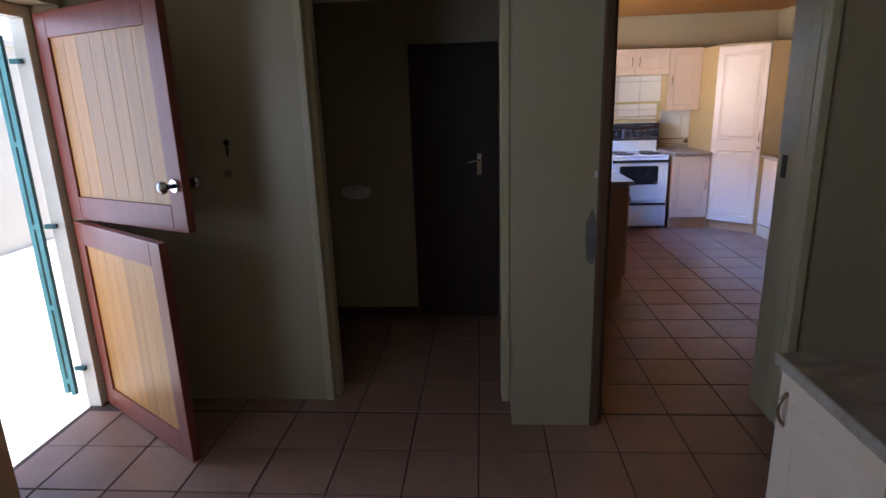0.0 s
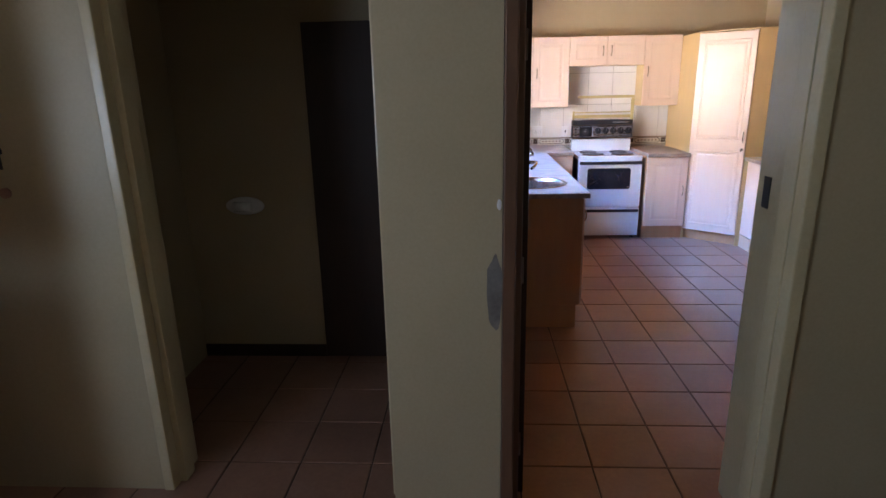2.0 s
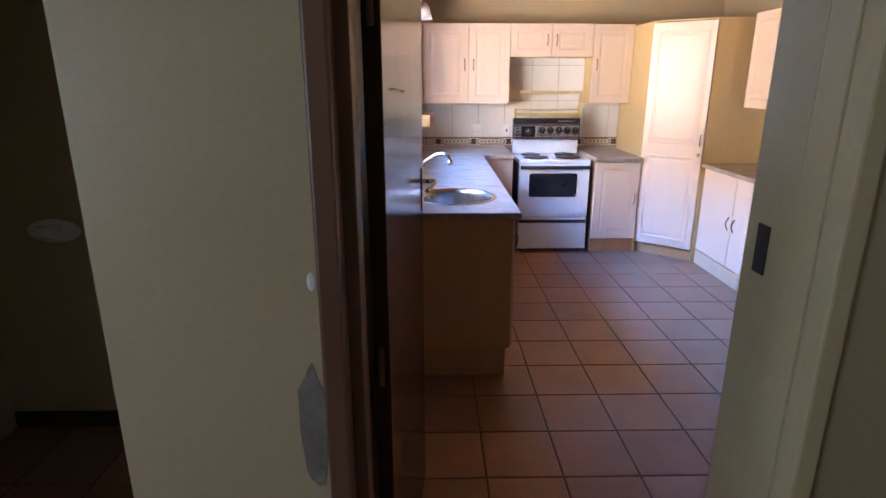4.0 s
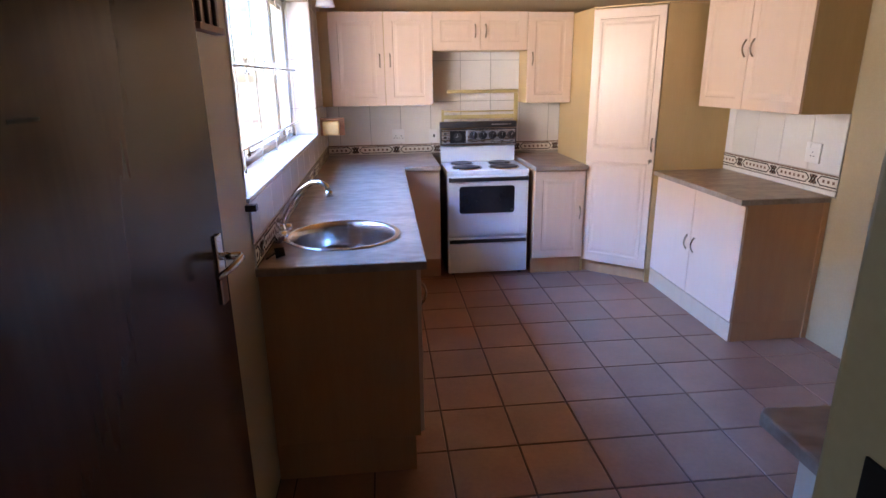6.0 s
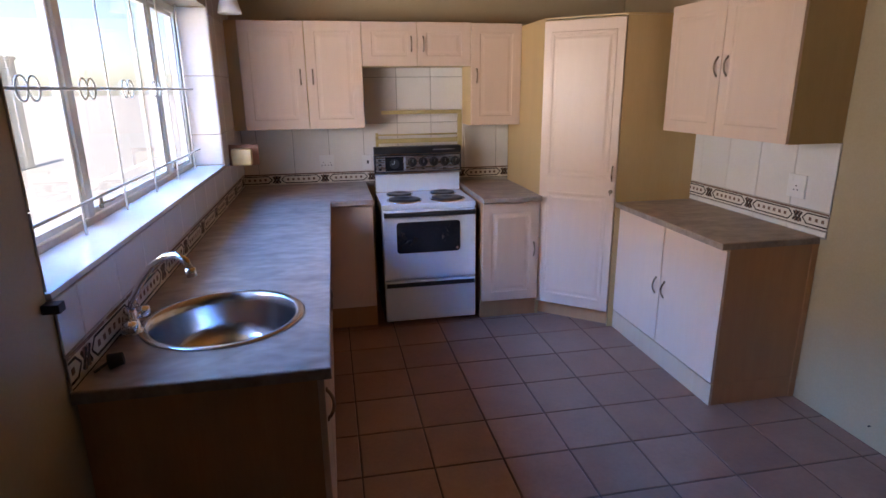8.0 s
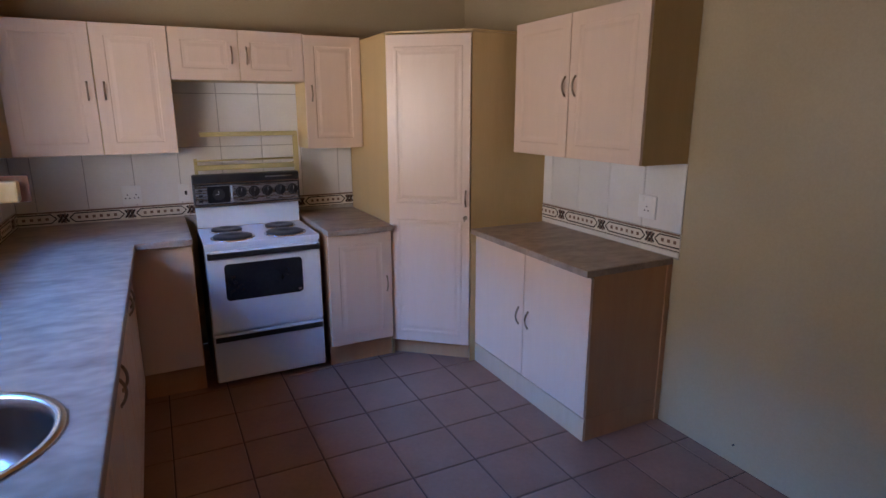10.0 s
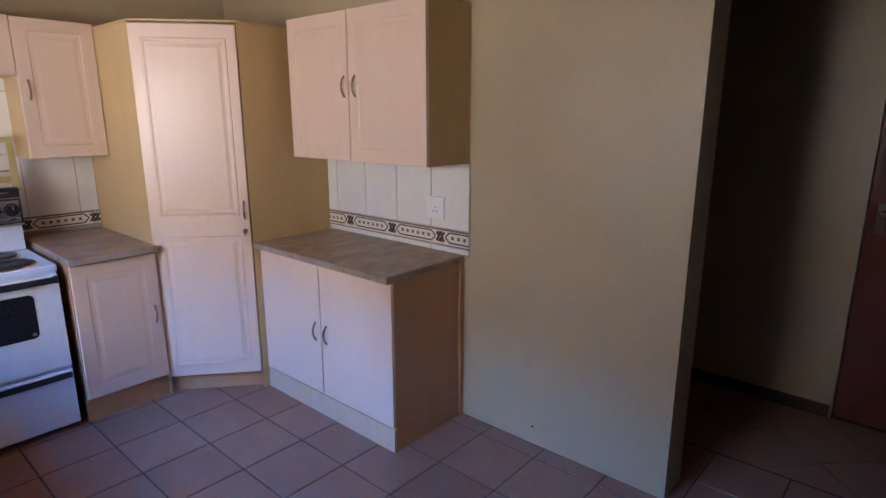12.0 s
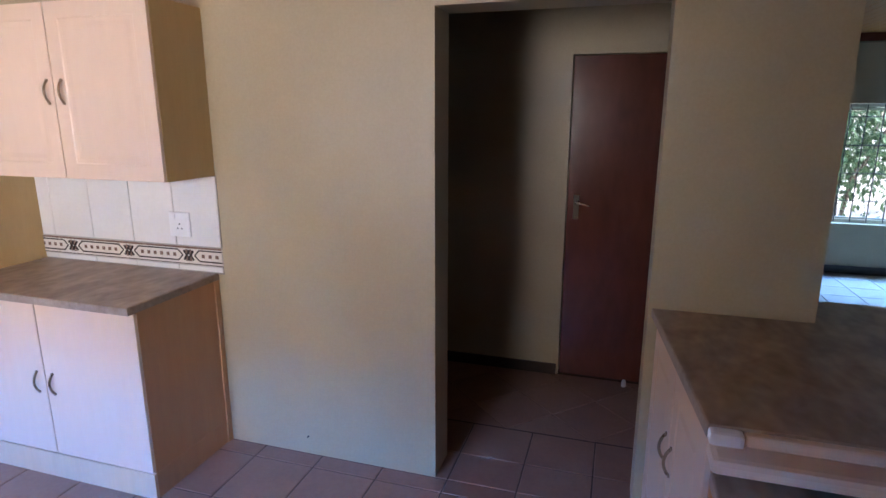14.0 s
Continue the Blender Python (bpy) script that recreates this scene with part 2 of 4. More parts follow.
def bow_handle(length=0.10):
    """A bow handle standing along z, its feet at y = 0, bowed towards -y."""
    bm = bmesh.new()
    pts = [(0, -0.022 * math.sin(math.pi * k / 10) ** 0.7, (k / 10 - 0.5) * length) for k in range(11)]
    tube(bm, pts, 0.0054, 8)
    for s in (-1, 1):
        rod(bm, (0, 0, s * length / 2), (0, -0.006, s * length / 2), 0.0065, 10)
    return bm


def add_door(cab, x0, x1, z0, z1, handle=None, front=0.0, raised=True):
    """A door under a cabinet; handle: (x, z) of its middle."""
    door = part("door", panel_door(x1 - x0, z1 - z0, raised=raised), DOOR_FOIL, cab, at=pose(x0, front, z0))
    if handle:
        part("handle", bow_handle(), HANDLE, door, "dark bronze bow handle", at=pose(handle[0] - x0, -0.018, handle[1] - z0))
    return door


def wall(name, axis, p0, p1, s0, s1, z0, z1, openings, material, label):
    """A wall between p0 and p1 across, s0 and s1 along, pierced by openings (a0, a1, b0, b1)."""
    bm = bmesh.new()

    def put(a0, a1, b0, b1):
        if a1 - a0 > 1e-4 and b1 - b0 > 1e-4:
            if axis == "x":
                box(bm, p0, p1, a0, a1, b0, b1)
            else:
                box(bm, a0, a1, p0, p1, b0, b1)

    at = s0
    for a0, a1, b0, b1 in sorted(openings):
        put(at, a0, z0, z1)
        put(a0, a1, z0, b0)
        put(a0, a1, b1, z1)
        at = a1
    put(at, s1, z0, z1)
    ob = part(name, bm, material, None)
    return tagged(ob, label, "wall", kind="structure")


# ---- the large structure ----
XL, XR, YB, CEIL = 0.13, 3.32, 6.24, 2.62
YS, YK, YT = 0.957, 1.24, 1.20
wall_door = wall("wall_south", "y", YS, YK, -0.294, 2.3, 0, CEIL, [(0.10, 1.078, 0, 2.17)], PAINT, "cream painted plaster wall with the kitchen doorway")
wall("wall_toilet_front", "y", YT, 1.40, -2.5, -0.121, 0, CEIL, [(-1.345, -0.295, 0, 2.20)], PAINT, "cream painted plaster wall with a doorway, set back")
wall_left = wall("wall_west", "x", XL - 0.25, XL, YK + 0.001, YB, 0, CEIL, [(2.925, 5.41, 1.225, 2.2)], PAINT, "cream painted kitchen wall with a wide window")
wall_back = wall("wall_north", "y", YB, YB + 0.22, XL - 0.25, XR + 0.2, 0, CEIL, [], PAINT, "cream painted kitchen wall with a tiled splashback")
wall_right = wall("wall_east", "x", XR, XR + 0.2, 1.306, YB, 0, CEIL, [(1.892, 2.795, 0, 2.14)], PAINT, "cream painted kitchen wall with a passage opening")
wall("wall_hall", "x", 4.65, 4.85, 1.40, 5.0, 0, CEIL, [(1.52, 2.35, 0, 2.07)], PAINT, "dim cream passage wall")
wall("wall_hall_end", "y", 4.6, 4.8, XR + 0.2, 4.65, 0, CEIL, [], PAINT, "dim cream passage end wall")
wall("wall_between", "y", 1.306, 1.40, XR + 0.2, 8.4, 0, CEIL, [(3.62, 4.60, 0, 2.14)], PAINT, "cream wall between passage and living room, open between them")
wall("wall_behind_hall_door", "x", 5.6, 5.8, 1.40, 5.0, 0, CEIL, [], PAINT, "plain wall closing the far room")
wall("wall_toilet_side", "x", -1.95, -1.75, 1.40, 2.7, 0, CEIL, [], PAINT, "dim cream side wall of the small room")
wall("wall_toilet_end", "y", 2.5, 2.7, -1.75, XL - 0.25, 0, CEIL, [], PAINT, "dim cream end wall of the small room")
wall("wall_yard", "x", -2.72, -2.5, -2.8, 1.40, 0, CEIL, [(-1.8, -0.5, 1.0, 2.0), (0.33, 1.165, 0, 2.16)], PAINT, "cream wall with the back doorway and an added unseen window")
wall("wall_scullery_end", "y", -2.8, -2.6, -2.5, 2.1, 0, CEIL, [], PAINT, "cream scullery end wall")
wall("wall_scullery_side", "x", 1.9, 2.1, -2.6, YS, 0, CEIL, [], PAINT, "cream wall between scullery and living room")
wall("wall_living_far", "x", 8.2, 8.4, -3.7, 1.306, 0, CEIL, [(-2.1, -0.15, 0.56, 1.85)], PAINT, "cream living room wall with a window")
wall("wall_living_end", "y", -3.9, -3.7, 2.1, 8.4, 0, CEIL, [], PAINT, "cream living room end wall")
wall("wall_living_side", "x", 1.9, 2.1, -3.9, -2.8, 0, CEIL, [], PAINT, "cream living room side wall")
ceil = boxes((-0.12, 5.8, 1.24, 6.46, CEIL + 0.001, CEIL + 0.1), (-2.72, -0.121, 1.24, 2.7, CEIL + 0.001, CEIL + 0.1))
tagged(part("ceiling_scullery", boxes((-2.72, 2.1, -2.8, 1.239, CEIL + 0.001, CEIL + 0.1)), CEILING, None), "plain painted scullery ceiling", "ceiling", kind="structure")
for k in range(60):
    box(ceil, -0.12, XR, YK + k * 0.083, YK + k * 0.083 + 0.08, CEIL - 0.014, CEIL, bevel=0.003)
tagged(part("ceiling", ceil, PINE, None), "varnished pine board ceiling of the kitchen", "ceiling", kind="structure")
pine_ceiling = bmesh.new()
for k in range(64):
    box(pine_ceiling, 2.1, 8.4, -3.9 + k * 0.0803, -3.9 + k * 0.0803 + 0.077, 2.54, 2.56, bevel=0.003)
box(pine_ceiling, 2.1, 8.4, -3.9, 1.24, 2.565, CEIL + 0.1)
tagged(part("ceiling_living", pine_ceiling, PINE, None), "varnished pine board ceiling of the living room", "ceiling", kind="structure")
ground = part("ground", boxes((-400, 400, -400, 400, -0.6, -0.14)), YARD, None)
tagged(ground, "pale sunlit paving around the house", "ground", kind="structure")
# assumed wall, not seen: hides the low sky and bounces warm sun in
boundary = part("boundary_wall", boxes((-6.9, -6.7, -14, 18, -0.14, 2.5), (-6.95, -6.65, -14, 18, 2.5, 2.58)), OUTER, None)
tagged(boundary, "assumed sunlit plastered boundary wall with a coping, throwing warm light indoors", "wall", kind="structure")

floor_base = {}
for nm, lab, x0, x1, y0, y1 in (("floor", "terracotta tiled kitchen floor with dark joints", -0.12, XR, 1.07, YB), ("floor_scullery", "terracotta tiled scullery floor with dark joints", -2.72, 2.1, -2.8, 1.07),
                                ("floor_toilet", "dark tiled floor of the small room", -2.72, -0.12, 1.07, 2.7), ("floor_hall", "tiled passage floor, laid diagonally beyond the opening", XR, 5.8, 1.24, 5.0),
                                ("floor_living", "pale tiled living room floor", 2.1, 8.4, -3.9, 1.24)):
    floor_base[nm] = part(nm, boxes((x0, x1, y0, y1, -0.14, -0.0045)), GROUT, None)
    tagged(floor_base[nm], lab, "floor", kind="structure")

# ---- doors, frames and windows ----
def door_lining(name, x0, x1, y0, y1, head, left, right, label):
    """A pressed frame round a doorway: two posts with stops and a head, each a part."""
    fr = thing(name, pose((x0 + x1) / 2, y0, 0), label, "door frame", kind="structure")
    cx = (x0 + x1) / 2
    w = (x1 - x0) / 2
    d = y1 - y0
    for side, m in ((-1, left), (1, right)):
        def edge(a, b):
            return (min(side * (w - a), side * (w - b)), max(side * (w - a), side * (w - b)))
        bm = bmesh.new()
        box(bm, *edge(0.002, 0.045), -0.012, 0.05, 0, head - 0.045, bevel=0.006)
        box(bm, *edge(0.002, 0.048 if side > 0 else 0.07), 0.051, 0.13, 0, head - 0.045, bevel=0.004)
        box(bm, *edge(0.002, 0.045), 0.131, d + 0.012, 0, head - 0.045, bevel=0.006)
        part("post", bm, m, fr)
    part("head", boxes((-w + 0.002, w - 0.002, -0.012, d + 0.012, head - 0.044, head - 0.002), bevel=0.005), right, fr)
    return fr


kitchen_frame = door_lining("door_frame", 0.10, 1.078, YS, YK, 2.17, BROWN_FRAME, CREAM_FRAME, "painted pressed-steel door frame, brown and cream")
part("strike_plate", boxes((0.4405, 0.4435, 0.20, 0.245, 1.235, 1.345), bevel=0.001), BLACK, kitchen_frame, "dark worn lock plate")
door_lining("door_frame", -1.345, -0.295, YT, 1.40, 2.20, CREAM_FRAME, CREAM_FRAME, "cream painted door frame of the small room")


def lever_handle(bm, y, flip=1):
    """A plate with a lever, on the face at y; flip: the lever points to +x or -x."""
    s = 1 if y > 0 else -1
    box(bm, -0.017, 0.017, min(y, y + s * 0.006), max(y, y + s * 0.006), -0.078, 0.078, bevel=0.003)
    rod(bm, (0, y, 0.03), (0, y + s * 0.05, 0.03), 0.009, 12)
    tube(bm, [(0, y + s * 0.046, 0.03), (flip * 0.012, y + s * 0.054, 0.031), (flip * 0.045, y + s * 0.05, 0.026), (flip * 0.07, y + s * 0.04, 0.018), (flip * 0.088, y + s * 0.026, 0.010)], 0.007, 10)
    return bm


# the open kitchen door, hinged at the brown post
kd = thing("door_1", pose(0.187, 1.205, 0, 0, 0, 85.7), "dark brown stained flush door standing open, scratched", "door", kind="structure")
part("leaf", boxes((0, 0.885, -0.02, 0.02, 0.012, 2.115), bevel=0.003), DARK_DOOR, kd)
lh = bmesh.new()
lever_handle(lh, -0.0205, -1)
lever_handle(lh, 0.0205, -1)
box(lh, 0.0425, 0.0455, -0.012, 0.012, -0.09, 0.09)
part("door_handle", lh, CHROME, kd, "chrome lever handle on a long plate", at=pose(0.842, 0, 1.266))
for z in (0.25, 1.0, 1.8):
    hinge = bmesh.new()
    rod(hinge, (-0.006, 0, z - 0.05), (-0.006, 0, z + 0.05), 0.007, 10)
    part("hinge", hinge, BROWN_FRAME, kd)
marks = bmesh.new()
for k, (a, b) in enumerate(((0.10, 0.19), (0.235, 0.275), (0.30, 0.355))):
    box(marks, a, b, -0.0212, -0.0202, 1.624 - 0.004 * k, 1.629 - 0.004 * k)
part("scratch", marks, RUBBER, kd, "dark scuff marks")

# passage door
hd = thing("door_2", pose(4.655, 2.346, 0, 0, 0, -90), "reddish-brown varnished flush door, closed", "door", kind="structure")
part("leaf", boxes((0.004, 0.82, 0.0, 0.04, 0.012, 2.064), bevel=0.003), RED_DOOR, hd)
lh = bmesh.new()
lever_handle(lh, -0.001, 1)
part("door_handle", lh, CHROME, hd, "chrome lever handle", at=pose(0.06, 0, 1.15))
stop = bmesh.new()
rod(stop, (0, 0, 0), (0, 0, 0.035), 0.014, 14)
rod(stop, (0, 0, 0.035), (0, 0, 0.045), 0.014, 14, 0.008)
tagged(part("door_stop", stop, WHITE, None, at=pose(4.59, 1.92, 0.0)), "small pale door stop on the passage floor", "door stop")
skirting = part("baseboard", boxes((4.634, 4.649, 2.362, 4.599, 0, 0.075), bevel=0.003), SKIRT, None)
tagged(skirting, "dark brown skirting along the passage", "skirting", kind="structure")

# door in the small dim room and its wall fittings
td = thing("door_3", pose(-0.945, 2.499, 0), "dark brown door closed in the dim end wall", "door", kind="structure")
part("leaf", boxes((0, 0.62, -0.03, -0.001, 0.01, 2.03), bevel=0.003), DIM_DOOR, td)
lh = bmesh.new()
lever_handle(lh, -0.031, -1)
part("door_handle", lh, CHROME, td, "chrome lever handle", at=pose(0.49, 0, 1.19))
tagged(part("baseboard", boxes((-1.749, -0.95, 2.484, 2.499, 0, 0.08), bevel=0.003), SKIRT, None), "dark skirting in the small room", "skirting", kind="structure")
holder = thing("paper_holder", pose(-1.38, 2.499, 1.0), "white ceramic toilet paper holder on the dim wall", "paper holder")
hb = bmesh.new()
bmesh.ops.create_uvsphere(hb, u_segments=24, v_segments=12, radius=1.0, matrix=Matrix.Translation((0, -0.012, 0)) @ Matrix.Diagonal((0.12, 0.03, 0.056, 1)))
for f in hb.faces:
    f.smooth = True
bmesh.ops.bisect_plane(hb, geom=hb.verts[:] + hb.edges[:] + hb.faces[:], plane_co=(0, -0.001, 0), plane_no=(0, 1, 0), clear_outer=True)
part("dish", hb, CERAMIC, holder)
hb = bmesh.new()
rod(hb, (-0.055, -0.045, 0), (0.055, -0.045, 0), 0.03, 24)
part("roll", hb, CERAMIC, holder)


# stable door in two leaves, on the yard doorway
def stable_leaf(parent, z0, z1, label):
    """A framed leaf with vertical planks; x from the hinge, z0..z1."""
    leaf = part("leaf", boxes((0.0, 0.10, -0.02, 0.02, z0, z1), (0.85, 0.95, -0.02, 0.02, z0, z1), (0.10, 0.85, -0.02, 0.02, z0, z0 + 0.12), (0.10, 0.85, -0.02, 0.02, z1 - 0.12, z1), bevel=0.004), MERANTI, parent, label)
    n = 7
    for k in range(n):
        w = 0.75 / n
        part("plank", boxes((0.10 + k * w, 0.10 + (k + 1) * w - 0.0006, -0.009, 0.009, z0 + 0.12, z1 - 0.12), bevel=0.0015), PINE, leaf)
    return leaf


sd = thing("door_4", pose(-2.63, 1.15, 0), "meranti stable door with golden planks, both leaves open", "door", kind="structure")
lower = thing("lower_leaf", pose(0.03, -0.01, 0, 0, 0, -34.7), "lower leaf of the stable door", "")
upper = thing("upper_leaf", pose(0.03, -0.01, 0, 0, 0, -25.8), "upper leaf of the stable door", "")
for holder_ob, z0, z1 in ((lower, 0.012, 1.09), (upper, 1.106, 2.12)):
    leaf = stable_leaf(holder_ob, z0, z1, "red-brown frame round golden planks")
    leaf.parent = sd
    leaf.matrix_basis = holder_ob.matrix_basis.copy()
    if holder_ob is upper:
        kb = bmesh.new()
        for s in (-1, 1):
            rod(kb, (0, s * 0.02, 0), (0, s * 0.03, 0), 0.03, 20)
            rod(kb, (0, s * 0.03, 0), (0, s * 0.065, 0), 0.011, 14)
            bmesh.ops.create_uvsphere(kb, u_segments=20, v_segments=12, radius=0.029, matrix=Matrix.Translation((0, s * 0.082, 0)) @ Matrix.Diagonal((1, 0.75, 1, 1)))
        part("knob", kb, AGED_CHROME, leaf, "round dull chrome door knob", at=pose(0.90, 0, 1.32))
    bpy.data.objects.remove(holder_ob)
yf = thing("door_frame", pose(-2.735, 0.7475, 0), "pale painted frame of the back doorway", "door frame", kind="structure")
for y in (-0.4175, 0.3575):
    part("post", boxes((0.013, 0.09, y + 0.001, y + 0.059, 0, 2.10), bevel=0.004), WINDOW_PAINT, yf)
part("head", boxes((0.013, 0.09, -0.4165, 0.4165, 2.101, 2.158), bevel=0.004), WINDOW_PAINT, yf)
gate = thing("security_gate", pose(-2.725, 1.065, 0.0), "teal painted steel security gate folded open at the back doorway", "gate")
for k, x in enumerate((-0.03, -0.085)):
    b = bmesh.new()
    box(b, x - 0.013, x + 0.013, -0.013 + 0.02 * k, 0.013 + 0.02 * k, 0.10, 2.02, bevel=0.003)
    part("bar", b, TEAL, gate)
for z in (0.18, 0.62, 1.07, 1.5, 1.95):
    part("rail", boxes((-0.071, -0.044, -0.006, 0.020, z - 0.012, z + 0.012), bevel=0.002), TEAL, gate)
for z in (0.25, 1.07, 1.9):
    br = bmesh.new()
    box(br, -0.016, 0.045, 0.014, 0.0355, z - 0.012, z + 0.012, bevel=0.002)
    rod(br, (0.032, 0.012, z), (0.032, 0.008, z), 0.006, 10)
    part("bracket", br, TEAL, gate)
tagged(part("door_step", boxes((-3.4, -2.722, 0.332, 1.128, -0.14, -0.02), bevel=0.01), YARD, None), "pale concrete back door step", "step", kind="structure")

# unseen scullery window, added for its light: a plain painted frame round its opening
w3 = thing("unseen_window", pose(-2.62, -1.15, 1.0, 0, 0, 90), "plain cream frame of an added, unseen scullery window", "window", kind="structure")
part("window_frame", boxes((-0.648, 0.648, -0.02, 0.02, 0.002, 0.04), (-0.648, 0.648, -0.02, 0.02, 0.96, 0.998), (-0.648, -0.61, -0.02, 0.02, 0.041, 0.959), (0.61, 0.648, -0.02, 0.02, 0.041, 0.959), bevel=0.003), WINDOW_PAINT, w3)

# small hook on the scullery wall
hook = thing("key_hook", pose(-1.745, YT - 0.001, 1.445), "dark key hanging on a wall hook", "hook")
hb = bmesh.new()
rod(hb, (0, 0, 0.02), (0, -0.02, 0.02), 0.004, 8)
box(hb, -0.006, 0.006, -0.018, -0.014, -0.04, 0.018, bevel=0.002)
rod(hb, (0, -0.014, 0.03), (0, -0.018, 0.03), 0.016, 16)
part("key", hb, BLACK, hook)
tagged(part("wall_button", rod(bmesh.new(), (0, 0, 0), (0, -0.012, 0), 0.02, 20), RACK, None, at=pose(-1.76, YT - 0.0005, 1.315)), "small round reddish button on the wall", "button")

# chipped plaster on the doorway corner
chip = thing("plaster_chip", pose(0.072, YS - 0.0005, 0.985), "grey patch of bare plaster where paint has chipped off", "chip", kind="structure")
cb = bmesh.new()
pts = []
for k in range(22):
    a = k * math.tau / 22
    r = 1 + 0.28 * noise.noise((math.cos(a) * 1.7, math.sin(a) * 1.7, 3.0))
    pts.append(cb.verts.new((0.027 * r * math.cos(a), -0.0015, 0.125 * r * math.sin(a))))
f = cb.faces.new(pts)
ex = bmesh.ops.extrude_face_region(cb, geom=[f])
bmesh.ops.translate(cb, verts=[v for v in ex["geom"] if isinstance(v, bmesh.types.BMVert)], vec=(0, 0.0015, 0))
part("patch", cb, PLASTER, chip, at=pose(0.004, 0, 0.02))
cb = bmesh.new()
bmesh.ops.create_uvsphere(cb, u_segments=12, v_segments=8, radius=1, matrix=Matrix.Diagonal((0.008, 0.002, 0.018, 1)))
part("spot", cb, CERAMIC, chip, "white filler spot", at=pose(0.018, 0, 0.315))


def casement_window(y0, y1, z0, z1, x, mullions, label, name, panes=True):
    """A steel window in a wall across x: outer frame, mullions, panes, stays."""
    win = thing(name, pose(x, (y0 + y1) / 2, z0), label, "window", kind="structure")
    w, h = (y1 - y0) / 2, z1 - z0
    part("window_frame", boxes((-0.02, 0.02, -w, -w + 0.04, 0, h), (-0.02, 0.02, w - 0.04, w, 0, h), (-0.02, 0.02, -w + 0.04, w - 0.04, 0, 0.04), (-0.02, 0.02, -w + 0.04, w - 0.04, h - 0.04, h), bevel=0.004), WINDOW_PAINT, win)
    cuts = [-w + 0.04] + [m - (y0 + y1) / 2 for m in mullions] + [w - 0.04]
    for c in cuts[1:-1]:
        part("mullion", boxes((-0.024, 0.024, c - 0.028, c + 0.028, 0.041, h - 0.041), bevel=0.004), WINDOW_PAINT, win)
    for a, b in zip(cuts, cuts[1:]):
        a, b = a + 0.03, b - 0.03
        sash = part("sash", boxes((-0.012, 0.016, a, a + 0.022, 0.045, h - 0.045), (-0.012, 0.016, b - 0.022, b, 0.045, h - 0.045), (-0.012, 0.016, a + 0.022, b - 0.022, 0.045, 0.067), (-0.012, 0.016, a + 0.022, b - 0.022, h - 0.067, h - 0.045), bevel=0.003), WINDOW_PAINT, win)
        if panes:
            pane = part("pane", boxes((-0.002, 0.002, a + 0.018, b - 0.018, 0.063, h - 0.063)), glass, sash)
            pane.visible_shadow = False
        st = bmesh.new()
        tube(st, [(0.02, a + 0.05, 0.075), (0.05, a + 0.09, 0.08), (0.045, a + 0.22, 0.08)], 0.005, 8)
        rod(st, (0.03, a + 0.05, 0.06), (0.03, a + 0.05, 0.10), 0.008, 10)
        part("stay", st, HANDLE, sash, "dark window stay")
    return win


kw = casement_window(2.927, 5.408, 1.227, 2.198, XL - 0.20, [3.73, 4.85], "wide cream steel casement window, overexposed daylight behind", "window_1")
sill = part("sill", boxes((XL - 0.178, XL + 0.012, 2.928, 5.407, 1.2275, 1.245), bevel=0.004), WHITE_TILE, None)
sill.parent = kw
sill.matrix_parent_inverse = kw.matrix_basis.inverted()
bars = thing("burglar_bars", pose(XL - 0.13, 4.1675, 1.25), "cream burglar bars with scrolls inside the window", "burglar bars")
for z in (0.10, 0.47):
    part("rail", rod(bmesh.new(), (0, -1.235, z), (0, 1.235, z), 0.006, 8), WINDOW_PAINT, bars)
for k in range(6):
    y = -1.05 + k * 0.42
    part("bar", rod(bmesh.new(), (0.0, y, -0.004), (0.0, y, 0.94), 0.0045, 8), WINDOW_PAINT, bars)
for k in range(4):
    y = -0.84 + k * 0.42
    sc = bmesh.new()
    for s in (-1, 1):
        tube(sc, [(0.004, y + s * (0.035 - 0.035 * math.cos(a * 0.42)), 0.47 + s * 0.035 * math.sin(a * 0.42)) for a in range(15)], 0.0035, 6)
    part("scroll", sc, WINDOW_PAINT, bars)
lw = casement_window(-2.098, -0.152, 0.562, 1.848, 8.3, [-1.125], "living room window with burglar bars, garden behind", "window_2")
for k in range(12):
    part("bar", rod(bmesh.new(), (-0.06, -0.86 + k * 0.155, 0.02), (-0.06, -0.86 + k * 0.155, 1.28), 0.006, 8), BLACK, lw)
for k in range(4):
    part("rail", rod(bmesh.new(), (-0.06, -0.93, 0.25 + k * 0.3), (-0.06, 0.93, 0.25 + k * 0.3), 0.005, 8), BLACK, lw)
tagged(part("baseboard", boxes((8.184, 8.199, -3.69, 1.235, 0, 0.09), bevel=0.003), SKIRT, None), "dark brown skirting in the living room", "skirting", kind="structure")
tagged(part("beam", boxes((8.06, 8.199, -3.69, 1.235, 2.455, 2.539), bevel=0.008), RED_DOOR, None), "dark varnished ceiling beam in the living room", "beam", kind="structure")

# ---- kitchen units ----
wt = 0.03


